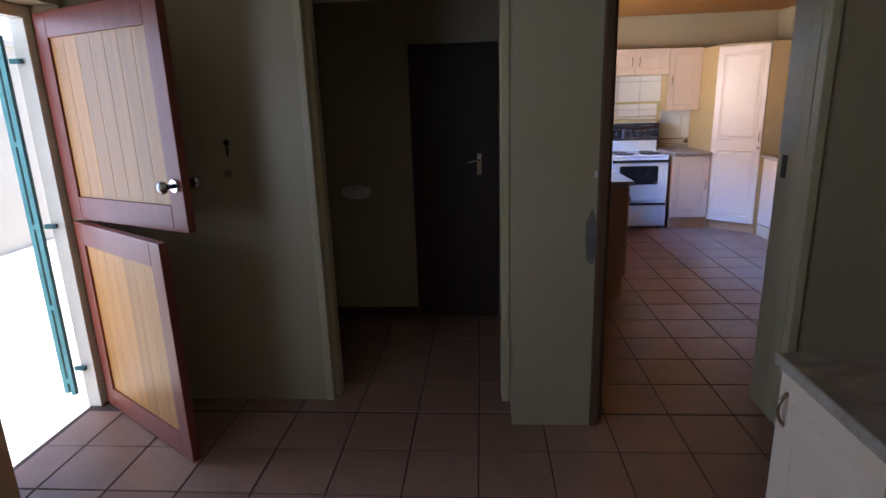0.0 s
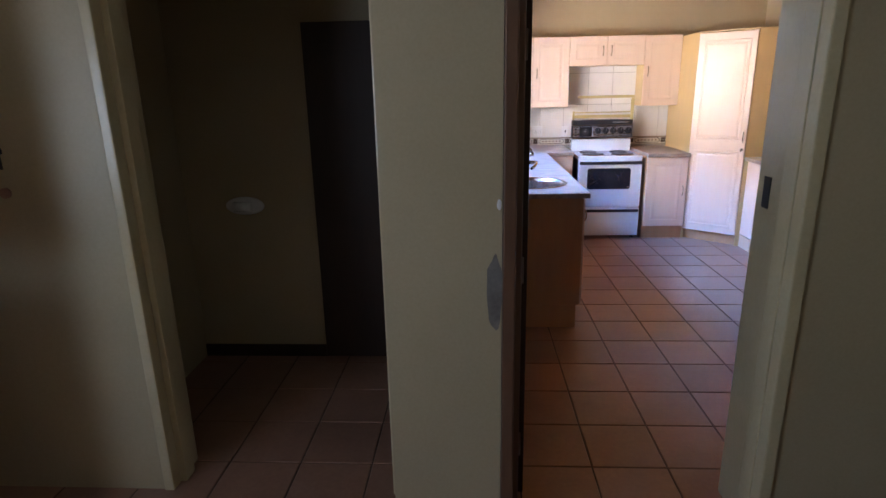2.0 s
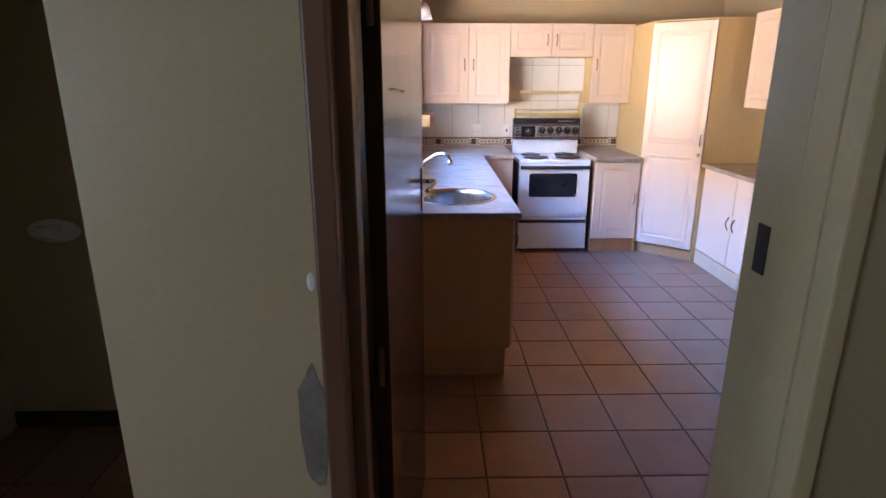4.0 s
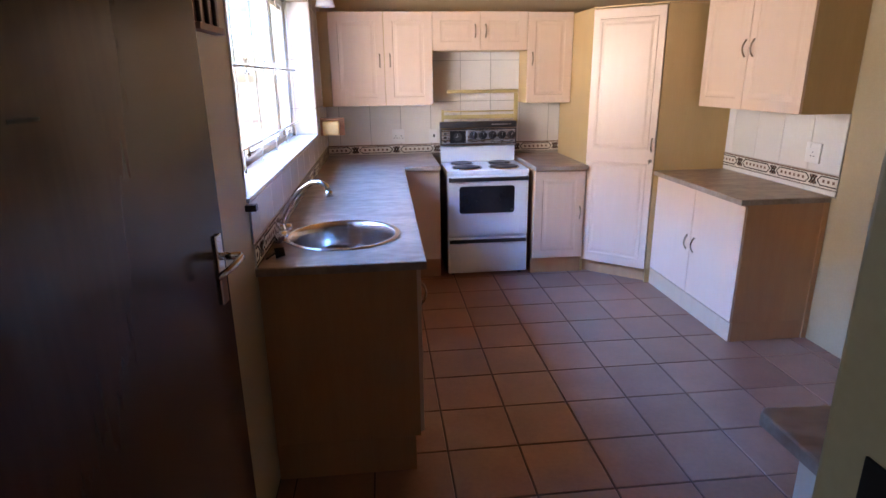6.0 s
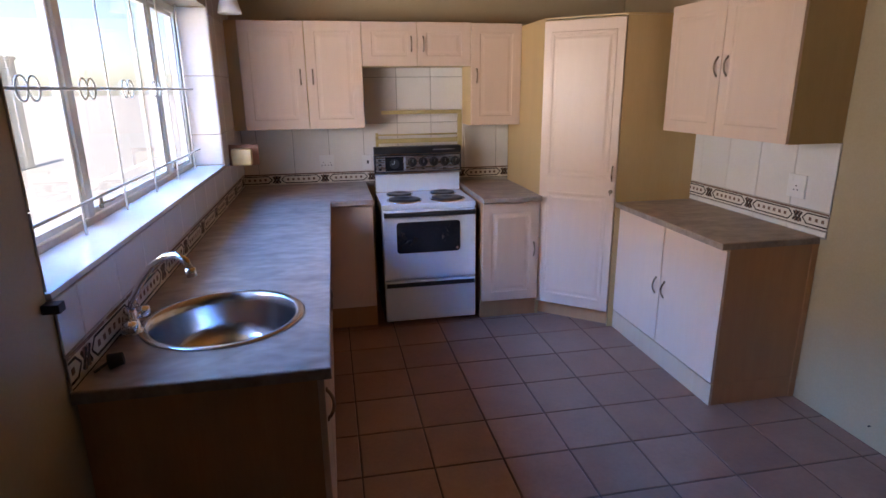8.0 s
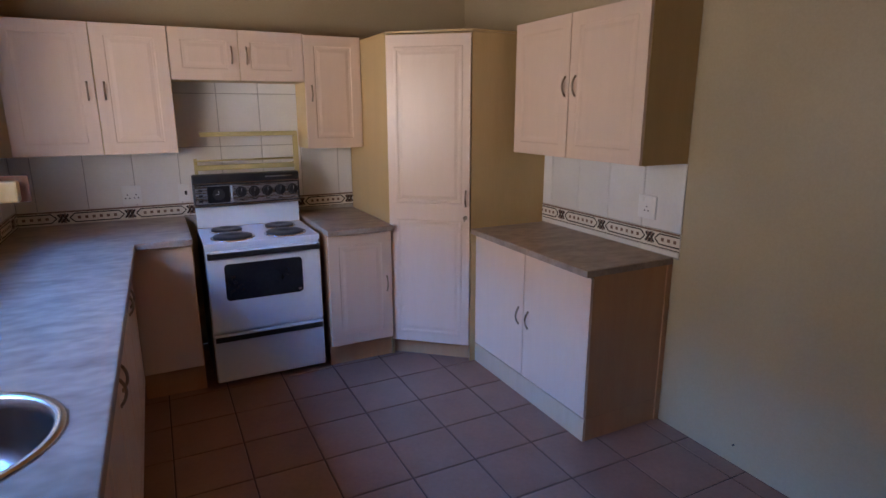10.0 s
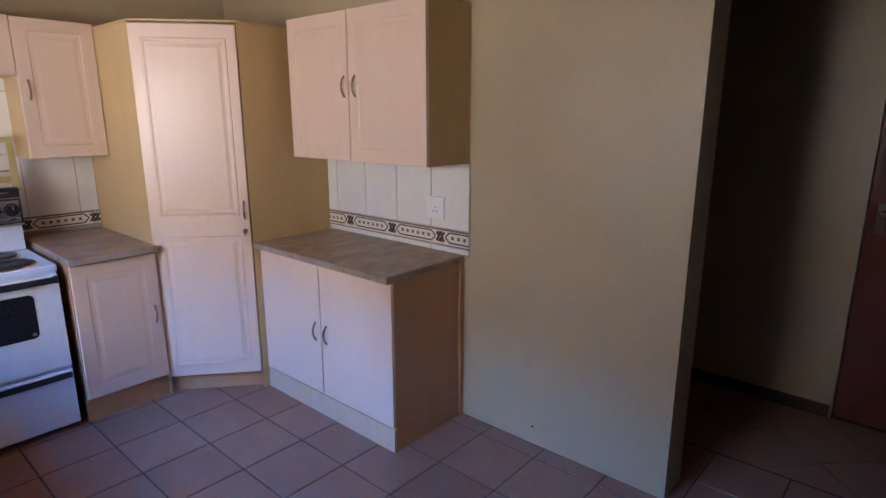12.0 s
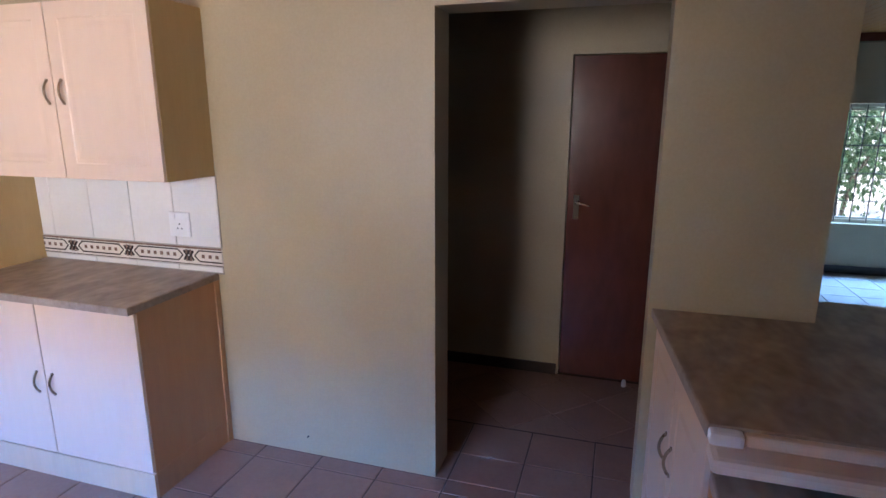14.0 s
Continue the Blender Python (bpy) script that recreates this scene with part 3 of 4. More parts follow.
def worktop(name, outline, z, label, hole=None):
    """A post-formed laminate worktop from an outline, with an optional round hole (x, y, r)."""
    bm = bmesh.new()
    vs = [bm.verts.new((x, y, z)) for x, y in outline]
    edges = [bm.edges.new((vs[i], vs[(i + 1) % len(vs)])) for i in range(len(vs))]
    if hole:
        hv = [bm.verts.new((hole[0] + hole[2] * math.cos(k * math.tau / 48), hole[1] + hole[2] * math.sin(k * math.tau / 48), z)) for k in range(48)]
        edges += [bm.edges.new((hv[i], hv[(i + 1) % 48])) for i in range(48)]
    bmesh.ops.triangle_fill(bm, use_beauty=True, edges=edges)
    ex = bmesh.ops.extrude_face_region(bm, geom=bm.faces[:])
    bmesh.ops.translate(bm, verts=[v for v in ex["geom"] if isinstance(v, bmesh.types.BMVert)], vec=(0, 0, -0.035))
    bmesh.ops.recalc_face_normals(bm, faces=bm.faces)
    rim = [e for e in bm.edges if abs(e.verts[0].co.z - z) < 1e-5 and abs(e.verts[1].co.z - z) < 1e-5 and any(abs(f.normal.z) < 0.1 for f in e.link_faces)]
    bmesh.ops.bevel(bm, geom=rim, offset=0.008, segments=3, affect="EDGES", profile=0.6)
    for f in bm.faces:
        f.material_index = 0 if f.normal.z > 0.9 else 1
    cx, cy = sum(p[0] for p in outline) / len(outline), sum(p[1] for p in outline) / len(outline)
    bmesh.ops.translate(bm, verts=bm.verts, vec=(-cx, -cy, -z + 0.035))
    top = thing(name, pose(cx, cy, z - 0.035), label, "worktop")
    band = bm.copy()
    for mesh, slot in ((bm, 1), (band, 0)):
        bmesh.ops.delete(mesh, geom=[f for f in mesh.faces if f.material_index == slot], context="FACES")
        for f in mesh.faces:
            f.material_index = 0
    part("surface", bm, WORKTOP, top)
    part("edge_band", band, EDGE, top, "worn edge band, made paler for the light it reflects")
    return top


ZL, ZS, ZR = 0.972, 0.945, 0.934
SINK = (0.436, 3.385, 0.245)
worktop("worktop", [(XL + 0.001, 2.94), (0.785, 2.94), (0.80, 5.385), (1.092, 5.385), (1.092, YB - 0.001), (XL + 0.001, YB - 0.001)], ZL, "mottled grey-brown laminate worktop with the round sink", SINK)
worktop("worktop", [(1.872, 5.37), (2.317, 5.37), (2.317, YB - 0.001), (1.872, YB - 0.001)], ZS, "mottled grey-brown laminate worktop beside the stove")
worktop("worktop", [(2.745, 3.945), (XR - 0.001, 3.945), (XR - 0.001, 5.083), (2.745, 5.083)], ZR, "mottled grey-brown laminate worktop against the wall")


def cabinet(name, at, w, d, z0, z1, doors, label, plinth=0.0, plinth_back=0.05, group="", side=CARCASS, raised=True, kick=CARCASS):
    """A cabinet unit, x 0..w, front of the carcass at y = 0, its back at y = d; doors: (x0, x1, z0, z1, handle)."""
    cab = thing(name, at, label, "cabinet", group)
    part("body", boxes((0, w, 0, d, z0 + plinth, z1), bevel=0.0015), side, cab)
    if plinth:
        for dims in ((0.0, w, plinth_back, plinth_back + 0.016, z0, z0 + plinth - 0.001), (0.0, 0.016, plinth_back + 0.017, d, z0, z0 + plinth - 0.001), (w - 0.016, w, plinth_back + 0.017, d, z0, z0 + plinth - 0.001)):
            part("plinth", boxes(dims), kick if dims[2] == plinth_back else CARCASS, cab)
    for row in doors:
        add_door(cab, *row, raised=raised)
    return cab


G1, G2 = "wall cabinets of the kitchen", "base cabinets of the kitchen"
cabinet("wall_cabinet", pose(0.225, 5.948, 0), 0.865, 0.29, 1.425, 2.185, [(0, 0.455, 1.425, 2.185, (0.415, 1.80)), (0.458, 0.865, 1.425, 2.185, (0.503, 1.80))], "pale maple double wall cabinet with two raised-panel doors", group=G1, side=HONEY)
cabinet("wall_cabinet", pose(1.092, 5.948, 0), 0.822, 0.29, 1.872, 2.185, [(0, 0.41, 1.872, 2.185, (0.365, 2.03)), (0.412, 0.822, 1.872, 2.185, (0.457, 2.03))], "low pale maple double wall cabinet above the stove", group=G1, side=HONEY)
cabinet("wall_cabinet", pose(1.916, 5.948, 0), 0.402, 0.29, 1.425, 2.18, [(0, 0.401, 1.425, 2.18, (0.045, 1.80))], "pale maple single wall cabinet beside the tall unit", group=G1, side=HONEY)
cabinet("wall_cabinet", pose(3.012, 4.985, 0, 0, 0, -90), 1.07, 0.307, 1.425, 2.185, [(0, 0.518, 1.425, 2.185, (0.487, 1.81)), (0.521, 1.07, 1.425, 2.185, (0.572, 1.81))], "pale maple double wall cabinet on the side wall", group=G1, side=HONEY)
bk = thing("corner_filler", pose(XL + 0.001, 5.95, 1.425), "narrow maple filler strip beside the wall cabinet", "filler")
part("strip", boxes((0, 0.092, 0, 0.29, 0, 0.76)), HONEY, bk)

right_base = cabinet("base_cabinet", pose(2.80, 5.082, 0, 0, 0, -90), 1.128, 0.518, 0, ZR - 0.036, [(0, 0.562, 0.135, ZR - 0.045, (0.517, 0.50)), (0.565, 1.128, 0.135, ZR - 0.045, (0.612, 0.50))], "pale maple double base cabinet with flat doors and plinth", plinth=0.128, plinth_back=-0.015, group=G2, raised=False, kick=PALE_BOARD)
part("end_stile", boxes((1.1285, 1.137, 0.485, 0.518, 0, ZR - 0.037), bevel=0.002), CARCASS, right_base, "narrow upright strip against the wall")
cabinet("base_cabinet", pose(1.874, 5.424, 0), 0.442, 0.80, 0, ZS - 0.036, [(0.004, 0.438, 0.145, ZS - 0.045, (0.40, 0.54))], "pale maple single base cabinet beside the stove", plinth=0.135, plinth_back=0.03, group=G2)
cabinet("base_cabinet", pose(0.755, 5.455, 0), 0.335, 0.76, 0, ZL - 0.036, [(0.004, 0.331, 0.17, ZL - 0.045, None)], "maple corner base cabinet with a plain door beside the stove", plinth=0.16, plinth_back=0.03, group=G2, raised=False)
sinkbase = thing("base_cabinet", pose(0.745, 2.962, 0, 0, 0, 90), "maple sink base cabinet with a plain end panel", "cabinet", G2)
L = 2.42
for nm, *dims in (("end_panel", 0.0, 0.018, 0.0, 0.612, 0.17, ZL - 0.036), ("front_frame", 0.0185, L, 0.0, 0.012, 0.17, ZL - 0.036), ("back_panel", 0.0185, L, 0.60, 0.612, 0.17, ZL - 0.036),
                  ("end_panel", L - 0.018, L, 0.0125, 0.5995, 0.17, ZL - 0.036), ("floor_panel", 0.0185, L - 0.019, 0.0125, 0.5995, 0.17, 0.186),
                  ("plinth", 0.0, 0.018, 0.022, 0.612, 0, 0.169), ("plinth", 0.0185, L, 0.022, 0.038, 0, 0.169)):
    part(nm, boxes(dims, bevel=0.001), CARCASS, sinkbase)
for k in range(5):
    x0 = 0.02 + k * 0.478
    add_door(sinkbase, x0, x0 + 0.474, 0.175, ZL - 0.045, (x0 + (0.06 if k % 2 == 0 else 0.42), 0.80))

# tall corner unit
P0, P1 = Vector((2.318, 5.452)), Vector((2.742, 5.095))
tall = thing("corner_pantry", pose(2.318, 5.452, 0), "tall diagonal maple corner pantry with one long door", "cabinet")


def prism(points, z0, z1, origin):
    bm = bmesh.new()
    lo = [bm.verts.new((x - origin[0], y - origin[1], z0)) for x, y in points]
    hi = [bm.verts.new((x - origin[0], y - origin[1], z1)) for x, y in points]
    n = len(points)
    bm.faces.new(lo)
    bm.faces.new(hi)
    for i in range(n):
        bm.faces.new((lo[i], lo[(i + 1) % n], hi[(i + 1) % n], hi[i]))
    return bm


og = (2.318, 5.452)
part("side_panel", prism([(2.320, YB - 0.002), (2.320, 5.449), (2.338, 5.445), (2.338, YB - 0.002)], 0, 2.15, og), HONEY, tall)
part("side_panel", prism([(2.744, 5.086), (XR - 0.002, 5.086), (XR - 0.002, 5.104), (2.75, 5.104)], 0, 2.15, og), HONEY, tall)
part("stile", prism([(2.744, 5.084), (2.785, 5.084), (2.785, 5.0855), (2.744, 5.0855)], 0.0, 0.90, og), HONEY, tall)
part("body", prism([(2.342, YB - 0.002), (2.342, 5.465), (2.757, 5.112), (XR - 0.002, 5.112), (XR - 0.002, YB - 0.002)], 0.12, 2.149, og), HONEY, tall)
part("plinth", prism([(2.352, 5.484), (2.764, 5.130), (2.776, 5.143), (2.364, 5.497)], 0.0, 0.118, og), CARCASS, tall)
part("top", prism([(2.318, YB - 0.002), (2.318, 5.437), (2.738, 5.072), (XR - 0.002, 5.072), (XR - 0.002, YB - 0.002)], 2.151, 2.162, og), HONEY, tall)
dl = (P1 - P0).length
ang = math.degrees(math.atan2(P1.y - P0.y, P1.x - P0.x))
pd = bmesh.new()
box(pd, 0.004, dl - 0.004, -0.018, 0, 0.115, 2.14, bevel=0.003)
pdoor = part("door", pd, DOOR_FOIL, tall, "long pinkish maple door with two raised panels", at=pose(0.006, 0.0, 0, 0, 0, ang))
for z0, z1 in ((0.18, 0.98), (1.09, 2.07)):
    pb = bmesh.new()
    box(pb, 0.055, dl - 0.055, -0.0185, -0.0178, z0, z1)
    front = min(pb.faces, key=lambda f: f.calc_center_median().y)
    for inset, depth in ((0.004, 0.003), (0.012, 0.0), (0.008, -0.003), (0.01, 0.0), (0.016, 0.003)):
        bmesh.ops.inset_region(pb, faces=[front], thickness=inset, depth=depth, use_even_offset=True)
    part("raised_panel", pb, DOOR_FOIL, pdoor)
part("handle", bow_handle(0.10), HANDLE, pdoor, "bronze bow handle", at=pose(dl - 0.03, -0.018, 1.13))
lk = bmesh.new()
rod(lk, (0, 0, 0), (0, -0.012, 0), 0.014, 16)
rod(lk, (0, -0.012, 0), (0, -0.03, 0), 0.005, 8)
box(lk, -0.004, 0.004, -0.032, -0.028, -0.022, 0.006, bevel=0.001)
part("lock", lk, HANDLE, pdoor, "small lock with its key", at=pose(dl - 0.032, -0.018, 1.005))


# ---- stove ----
def window_plate(x0, x1, y0, y1, z0, z1, r):
    """A flat plate with rounded corners in x and z."""
    bm = box(bmesh.new(), x0, x1, y0, y1, z0, z1)
    corners = [e for e in bm.edges if abs(e.verts[0].co.y - e.verts[1].co.y) > 1e-5]
    bmesh.ops.bevel(bm, geom=corners, offset=r, segments=5, affect="EDGES", profile=0.5)
    return bm


def stove():
    w, d = 0.69, 0.56
    st = thing("stove", pose(1.148, 5.452, 0), "white enamel four-plate electric stove with drawer", "stove")
    part("body", boxes((0.004, w - 0.004, 0.012, d, 0.03, 0.884), bevel=0.004), ENAMEL, st)
    for x in (-0.001, w - 0.0035):
        part("side_trim", boxes((x, x + 0.0045, 0.015, d, 0.03, 0.88)), BLACK, st, "black side gap trim")
    part("hob", boxes((0, w, -0.006, d - 0.04, 0.885, 0.918), bevel=0.006), ENAMEL, st)
    for x, y, r in ((0.185, 0.145, 0.118), (0.505, 0.145, 0.118), (0.175, 0.386, 0.096), (0.515, 0.386, 0.096)):
        pl = bmesh.new()
        rings = spin_profile(pl, [(r * 1.12, 0.0), (r * 1.10, 0.006), (r * 1.0, 0.004)], 36)
        plate = part("hot_plate", pl, CHROME, st, "steel rimmed hot plate", at=pose(x, y, 0.918))
        pl = bmesh.new()
        spin_profile(pl, [(r * 0.98, 0.0), (r * 0.98, 0.012), (r * 0.93, 0.0145), (r * 0.30, 0.0145), (r * 0.27, 0.012), (0.001, 0.012)], 36)
        part("disc", pl, BLACK, plate, "black cast-iron disc")
    door = part("oven_door", boxes((0.006, w - 0.006, -0.022, 0.011, 0.365, 0.872), bevel=0.008), ENAMEL, st)
    part("oven_window", window_plate(0.10, w - 0.125, -0.026, -0.0225, 0.56, 0.79, 0.025), BLACK_GLASS, door, "dark oven glass")
    hb = bmesh.new()
    box(hb, 0.02, w - 0.02, -0.052, -0.034, 0.832, 0.865, bevel=0.006)
    box(hb, 0.012, 0.03, -0.05, -0.0225, 0.83, 0.867, bevel=0.003)
    box(hb, w - 0.03, w - 0.012, -0.05, -0.0225, 0.83, 0.867, bevel=0.003)
    part("door_handle", hb, BLACK, door, "long dark handle bar")
    dr = part("drawer", boxes((0.006, w - 0.006, -0.022, 0.011, 0.035, 0.348), bevel=0.008), ENAMEL, st)
    part("drawer_handle", boxes((0.015, w - 0.015, -0.034, -0.0225, 0.302, 0.334), bevel=0.003), BLACK, dr, "dark recessed drawer grip")
    part("badge", boxes((0.535, 0.553, -0.0268, -0.0262, 0.575, 0.59)), CHROME, door, "small pale badge")
    # backguard
    part("splash_panel", boxes((0.006, w - 0.006, d - 0.038, d, 0.919, 1.062), bevel=0.004), ENAMEL, st)
    bg = part("control_panel", boxes((0.0, w, d - 0.075, d, 1.064, 1.275), bevel=0.006), BLACK, st, "black control panel")
    yf = d - 0.077
    part("fascia", boxes((0.012, w - 0.012, yf - 0.002, yf + 0.001, 1.085, 1.205), bevel=0.001), STEEL, bg, "brushed steel fascia")
    part("trim_strip", boxes((0.0, w, yf - 0.004, yf + 0.001, 1.066, 1.078), (0.0, w, yf - 0.004, yf + 0.001, 1.214, 1.222), bevel=0.001), CHROME, bg, "thin bright trim")
    part("clock", boxes((0.085, 0.225, yf - 0.006, yf - 0.0025, 1.09, 1.20), bevel=0.002), BLACK_GLASS, bg, "black clock window")
    ck = bmesh.new()
    rod(ck, (0.155, yf - 0.0065, 1.145), (0.155, yf - 0.009, 1.145), 0.038, 28)
    part("dial", ck, BLACK, bg, "round clock dial")
    hand = boxes((0.153, 0.157, yf - 0.0105, yf - 0.0095, 1.145, 1.172), (0.135, 0.155, yf - 0.0105, yf - 0.0095, 1.143, 1.147))
    part("clock_hand", hand, WHITE, bg)
    part("clock_bar", boxes((0.232, 0.243, yf - 0.006, yf - 0.0025, 1.09, 1.20), bevel=0.001), ENAMEL, bg, "pale bar beside the clock")
    for z in (1.105, 1.14, 1.175):
        part("button", boxes((0.03, 0.055, yf - 0.007, yf - 0.0025, z - 0.008, z + 0.008), bevel=0.002), BLACK, bg)
    for k in range(5):
        x = 0.297 + k * 0.086
        kn = bmesh.new()
        rod(kn, (0, 0, 0), (0, -0.004, 0), 0.036, 28)
        rod(kn, (0, -0.004, 0), (0, -0.026, 0), 0.029, 28, 0.026)
        box(kn, -0.005, 0.005, -0.034, -0.025, -0.026, 0.026, bevel=0.002)
        knob = part("knob", kn, BLACK, bg, "round black control knob", at=pose(x, yf - 0.002, 1.155))
        part("pointer", boxes((-0.0015, 0.0015, -0.0355, -0.0345, 0.004, 0.026)), WHITE, knob)
        part("caption", boxes((-0.014, 0.014, -0.001, 0.0002, -0.056, -0.050)), BLACK, bg, at=pose(x, yf - 0.002, 1.155))
    part("name_strip", boxes((0.46, 0.64, yf - 0.004, yf - 0.0005, 1.245, 1.253)), STEEL, bg, "thin pale maker's strip")
    for x in (0.05, w - 0.05):
        for y in (0.06, d - 0.06):
            part("foot", rod(bmesh.new(), (x, y, 0), (x, y, 0.03), 0.018, 12), BLACK, st)
    return st


stove()

# yellowed plate-warmer frame on the wall above the stove
fr = thing("plate_rack", pose(1.18, 6.10, 1.27), "yellowed metal plate rack fixed above the stove", "rack")
part("top_rail", boxes((0.05, 0.70, -0.01, 0.01, 0.245, 0.275), bevel=0.004), YELLOWED, fr)
part("side_post", boxes((0.665, 0.70, -0.012, 0.012, -0.03, 0.244), bevel=0.004), YELLOWED, fr)
part("lower_rail", boxes((0.0, 0.664, -0.01, 0.01, 0.02, 0.055), bevel=0.004), YELLOWED, fr)
part("wire", rod(bmesh.new(), (0.0, 0, 0.085), (0.664, 0, 0.085), 0.006, 8), YELLOWED, fr)
part("wire", rod(bmesh.new(), (0.0, 0, -0.01), (0.664, 0, -0.01), 0.006, 8), YELLOWED, fr)
part("side_post", boxes((0.0, 0.022, 0.012, 0.03, -0.03, 0.10), bevel=0.003), YELLOWED, fr)
for x in (0.02, 0.68):
    part("wall_arm", boxes((x - 0.008, x + 0.008, 0.0125, 0.132, 0.03, 0.05)), YELLOWED, fr)

# ---- sink, tap, plug ----
sink = thing("sink", pose(SINK[0], SINK[1], ZL), "round stainless steel sink set into the worktop", "sink")
sb = bmesh.new()
spin_profile(sb, [(0.262, 0.0005), (0.262, 0.004), (0.256, 0.0065), (0.240, 0.006), (0.232, 0.0), (0.224, -0.03), (0.212, -0.10), (0.195, -0.145), (0.160, -0.165), (0.05, -0.172), (0.04, -0.178), (0.001, -0.178)], 72)
part("bowl", sb, SINK_STEEL, sink, "brushed steel bowl with a rolled rim")
sb = bmesh.new()
spin_profile(sb, [(0.045, -0.1735), (0.040, -0.170), (0.030, -0.174), (0.002, -0.174)], 28)
part("drain", sb, CHROME, sink, "chrome drain ring")
tap = thing("mixer_tap", pose(0.172, 3.31, ZL), "chrome swan-neck mixer tap behind the sink", "tap")
tb = bmesh.new()
spin_profile(tb, [(0.034, 0.0), (0.034, 0.012), (0.026, 0.018), (0.024, 0.055), (0.020, 0.07), (0.016, 0.085), (0.002, 0.087)], 28)
part("base", tb, CHROME, tap)
tb = bmesh.new()
tube(tb, [(0, 0, 0.07), (0.02, -0.012, 0.115), (0.06, -0.04, 0.18), (0.11, -0.078, 0.24), (0.16, -0.115, 0.276), (0.20, -0.145, 0.284), (0.227, -0.165, 0.272), (0.238, -0.173, 0.245)], 0.0115, 14)
part("spout", tb, CHROME, tap)
tb = bmesh.new()
rod(tb, (0.2365, -0.172, 0.252), (0.2405, -0.175, 0.228), 0.0145, 14)
part("nozzle", tb, CHROME, tap)
for s in (-1, 1):
    tb = bmesh.new()
    rod(tb, (0.0, s * 0.02, 0.04), (0.012, s * 0.055, 0.045), 0.013, 12)
    spin_profile(tb, [(0.001, 0.030), (0.020, 0.032), (0.025, 0.045), (0.022, 0.062), (0.001, 0.066)], 12, (0.016, s * 0.066))
    part("valve_knob", tb, CHROME, tap, "chrome cross-ribbed valve knob")
plug = thing("sink_plug", pose(0.205, 3.06, ZL), "black rubber sink plug lying on the worktop", "plug")
pb = bmesh.new()
rod(pb, (-0.018, 0, 0.022), (0.018, 0.008, 0.026), 0.022, 20, 0.017)
part("stopper", pb, RUBBER, plug)
pb = bmesh.new()
tube(pb, [(-0.018, 0, 0.022), (-0.035, -0.01, 0.012), (-0.05, -0.022, 0.004)], 0.004, 8)
part("ring", pb, RUBBER, plug)


# ---- peninsula ----
pen = thing("base_cabinet", pose(3.27, 1.842, 0, 0, 0, 185.2), "pale maple peninsula base cabinet with two doors", "cabinet", G2)
part("body", boxes((0, 0.84, 0.0, 0.50, 0.12, 0.923), bevel=0.002), CARCASS, pen)
part("plinth", boxes((0, 0.84, 0.03, 0.05, 0, 0.119)), CARCASS, pen)
add_door(pen, 0.004, 0.415, 0.13, 0.91, (0.37, 0.60))
add_door(pen, 0.421, 0.836, 0.13, 0.91, (0.465, 0.60))
worktop("worktop", [(2.42, 1.79), (2.42, 0.70), (3.62, 0.70), (3.62, 1.304), (3.318, 1.304), (3.318, 1.88)], 0.96, "mottled brown laminate bar top on the peninsula")
tr = thing("bar_fascia", pose(2.39, 1.79, 0.835), "two-step pinkish moulded fascia under the bar top", "fascia")
part("upper_band", boxes((0.004, 0.0295, -1.1, -0.082, 0.0885, 0.121), bevel=0.007), DOOR_FOIL, tr)
part("lower_band", boxes((-0.07, 0.0245, -1.1, 0.0, 0.046, 0.088), bevel=0.016), DOOR_FOIL, tr)
lb = boxes((-0.012, 0.0295, -0.08, 0.0, 0.0885, 0.123), bevel=0.011)
part("corner_block", lb, WHITE, tr, "pale rounded end block")
worktop("worktop", [(1.55, 1.985), (1.53, 1.965), (1.53, 1.272), (2.37, 1.272), (2.37, 1.78), (1.96, 1.78), (1.88, 1.965)], 0.86, "lower mottled laminate counter at the end of the peninsula")
lbp = thing("counter_support", pose(1.60, 1.30, 0), "pale panel carrying the lower counter", "support")
part("panel", boxes((0, 0.02, 0, 0.60, 0, 0.824), bevel=0.002), WINDOW_PAINT, lbp)
part("panel", boxes((0.021, 0.70, 0.02, 0.04, 0, 0.824), bevel=0.002), CARCASS, lbp)

# scullery counter at the doorway
worktop("worktop", [(0.43, -0.085), (0.43, -2.0), (1.895, -2.0), (1.895, -0.085)], 0.90, "grey speckled laminate scullery worktop")
sc = thing("base_cabinet", pose(0.46, -0.105, 0, 0, 0, -90), "pale maple scullery base cabinet", "cabinet", "scullery cabinets")
part("body", boxes((0, 1.88, 0, 0.58, 0.12, 0.864), bevel=0.002), CARCASS, sc)
part("plinth", boxes((0, 1.88, 0.04, 0.06, 0, 0.119)), CARCASS, sc)
for k in range(4):
    add_door(sc, 0.004 + k * 0.469, 0.465 + k * 0.469, 0.13, 0.855, (0.05 + k * 0.469, 0.75))

# ---- sockets, lamp, small wall things ----
def socket(at, w, h, label, holes, rockers):
    s = thing("wall_socket", at, label, "socket")
    part("plate", boxes((-w / 2, w / 2, -0.010, 0, -h / 2, h / 2), bevel=0.004), WHITE, s)
    for x, z in holes:
        for dx, dz in ((0, 0.014), (-0.012, -0.008), (0.012, -0.008)):
            part("hole", rod(bmesh.new(), (x + dx, -0.0095, z + dz), (x + dx, -0.0105, z + dz), 0.0045, 10), BLACK, s)
    for x, z in rockers:
        part("switch", boxes((x - 0.008, x + 0.008, -0.0135, -0.0102, z - 0.014, z + 0.014), bevel=0.002), BLACK if len(rockers) == 1 and not holes else WHITE, s)
    return s


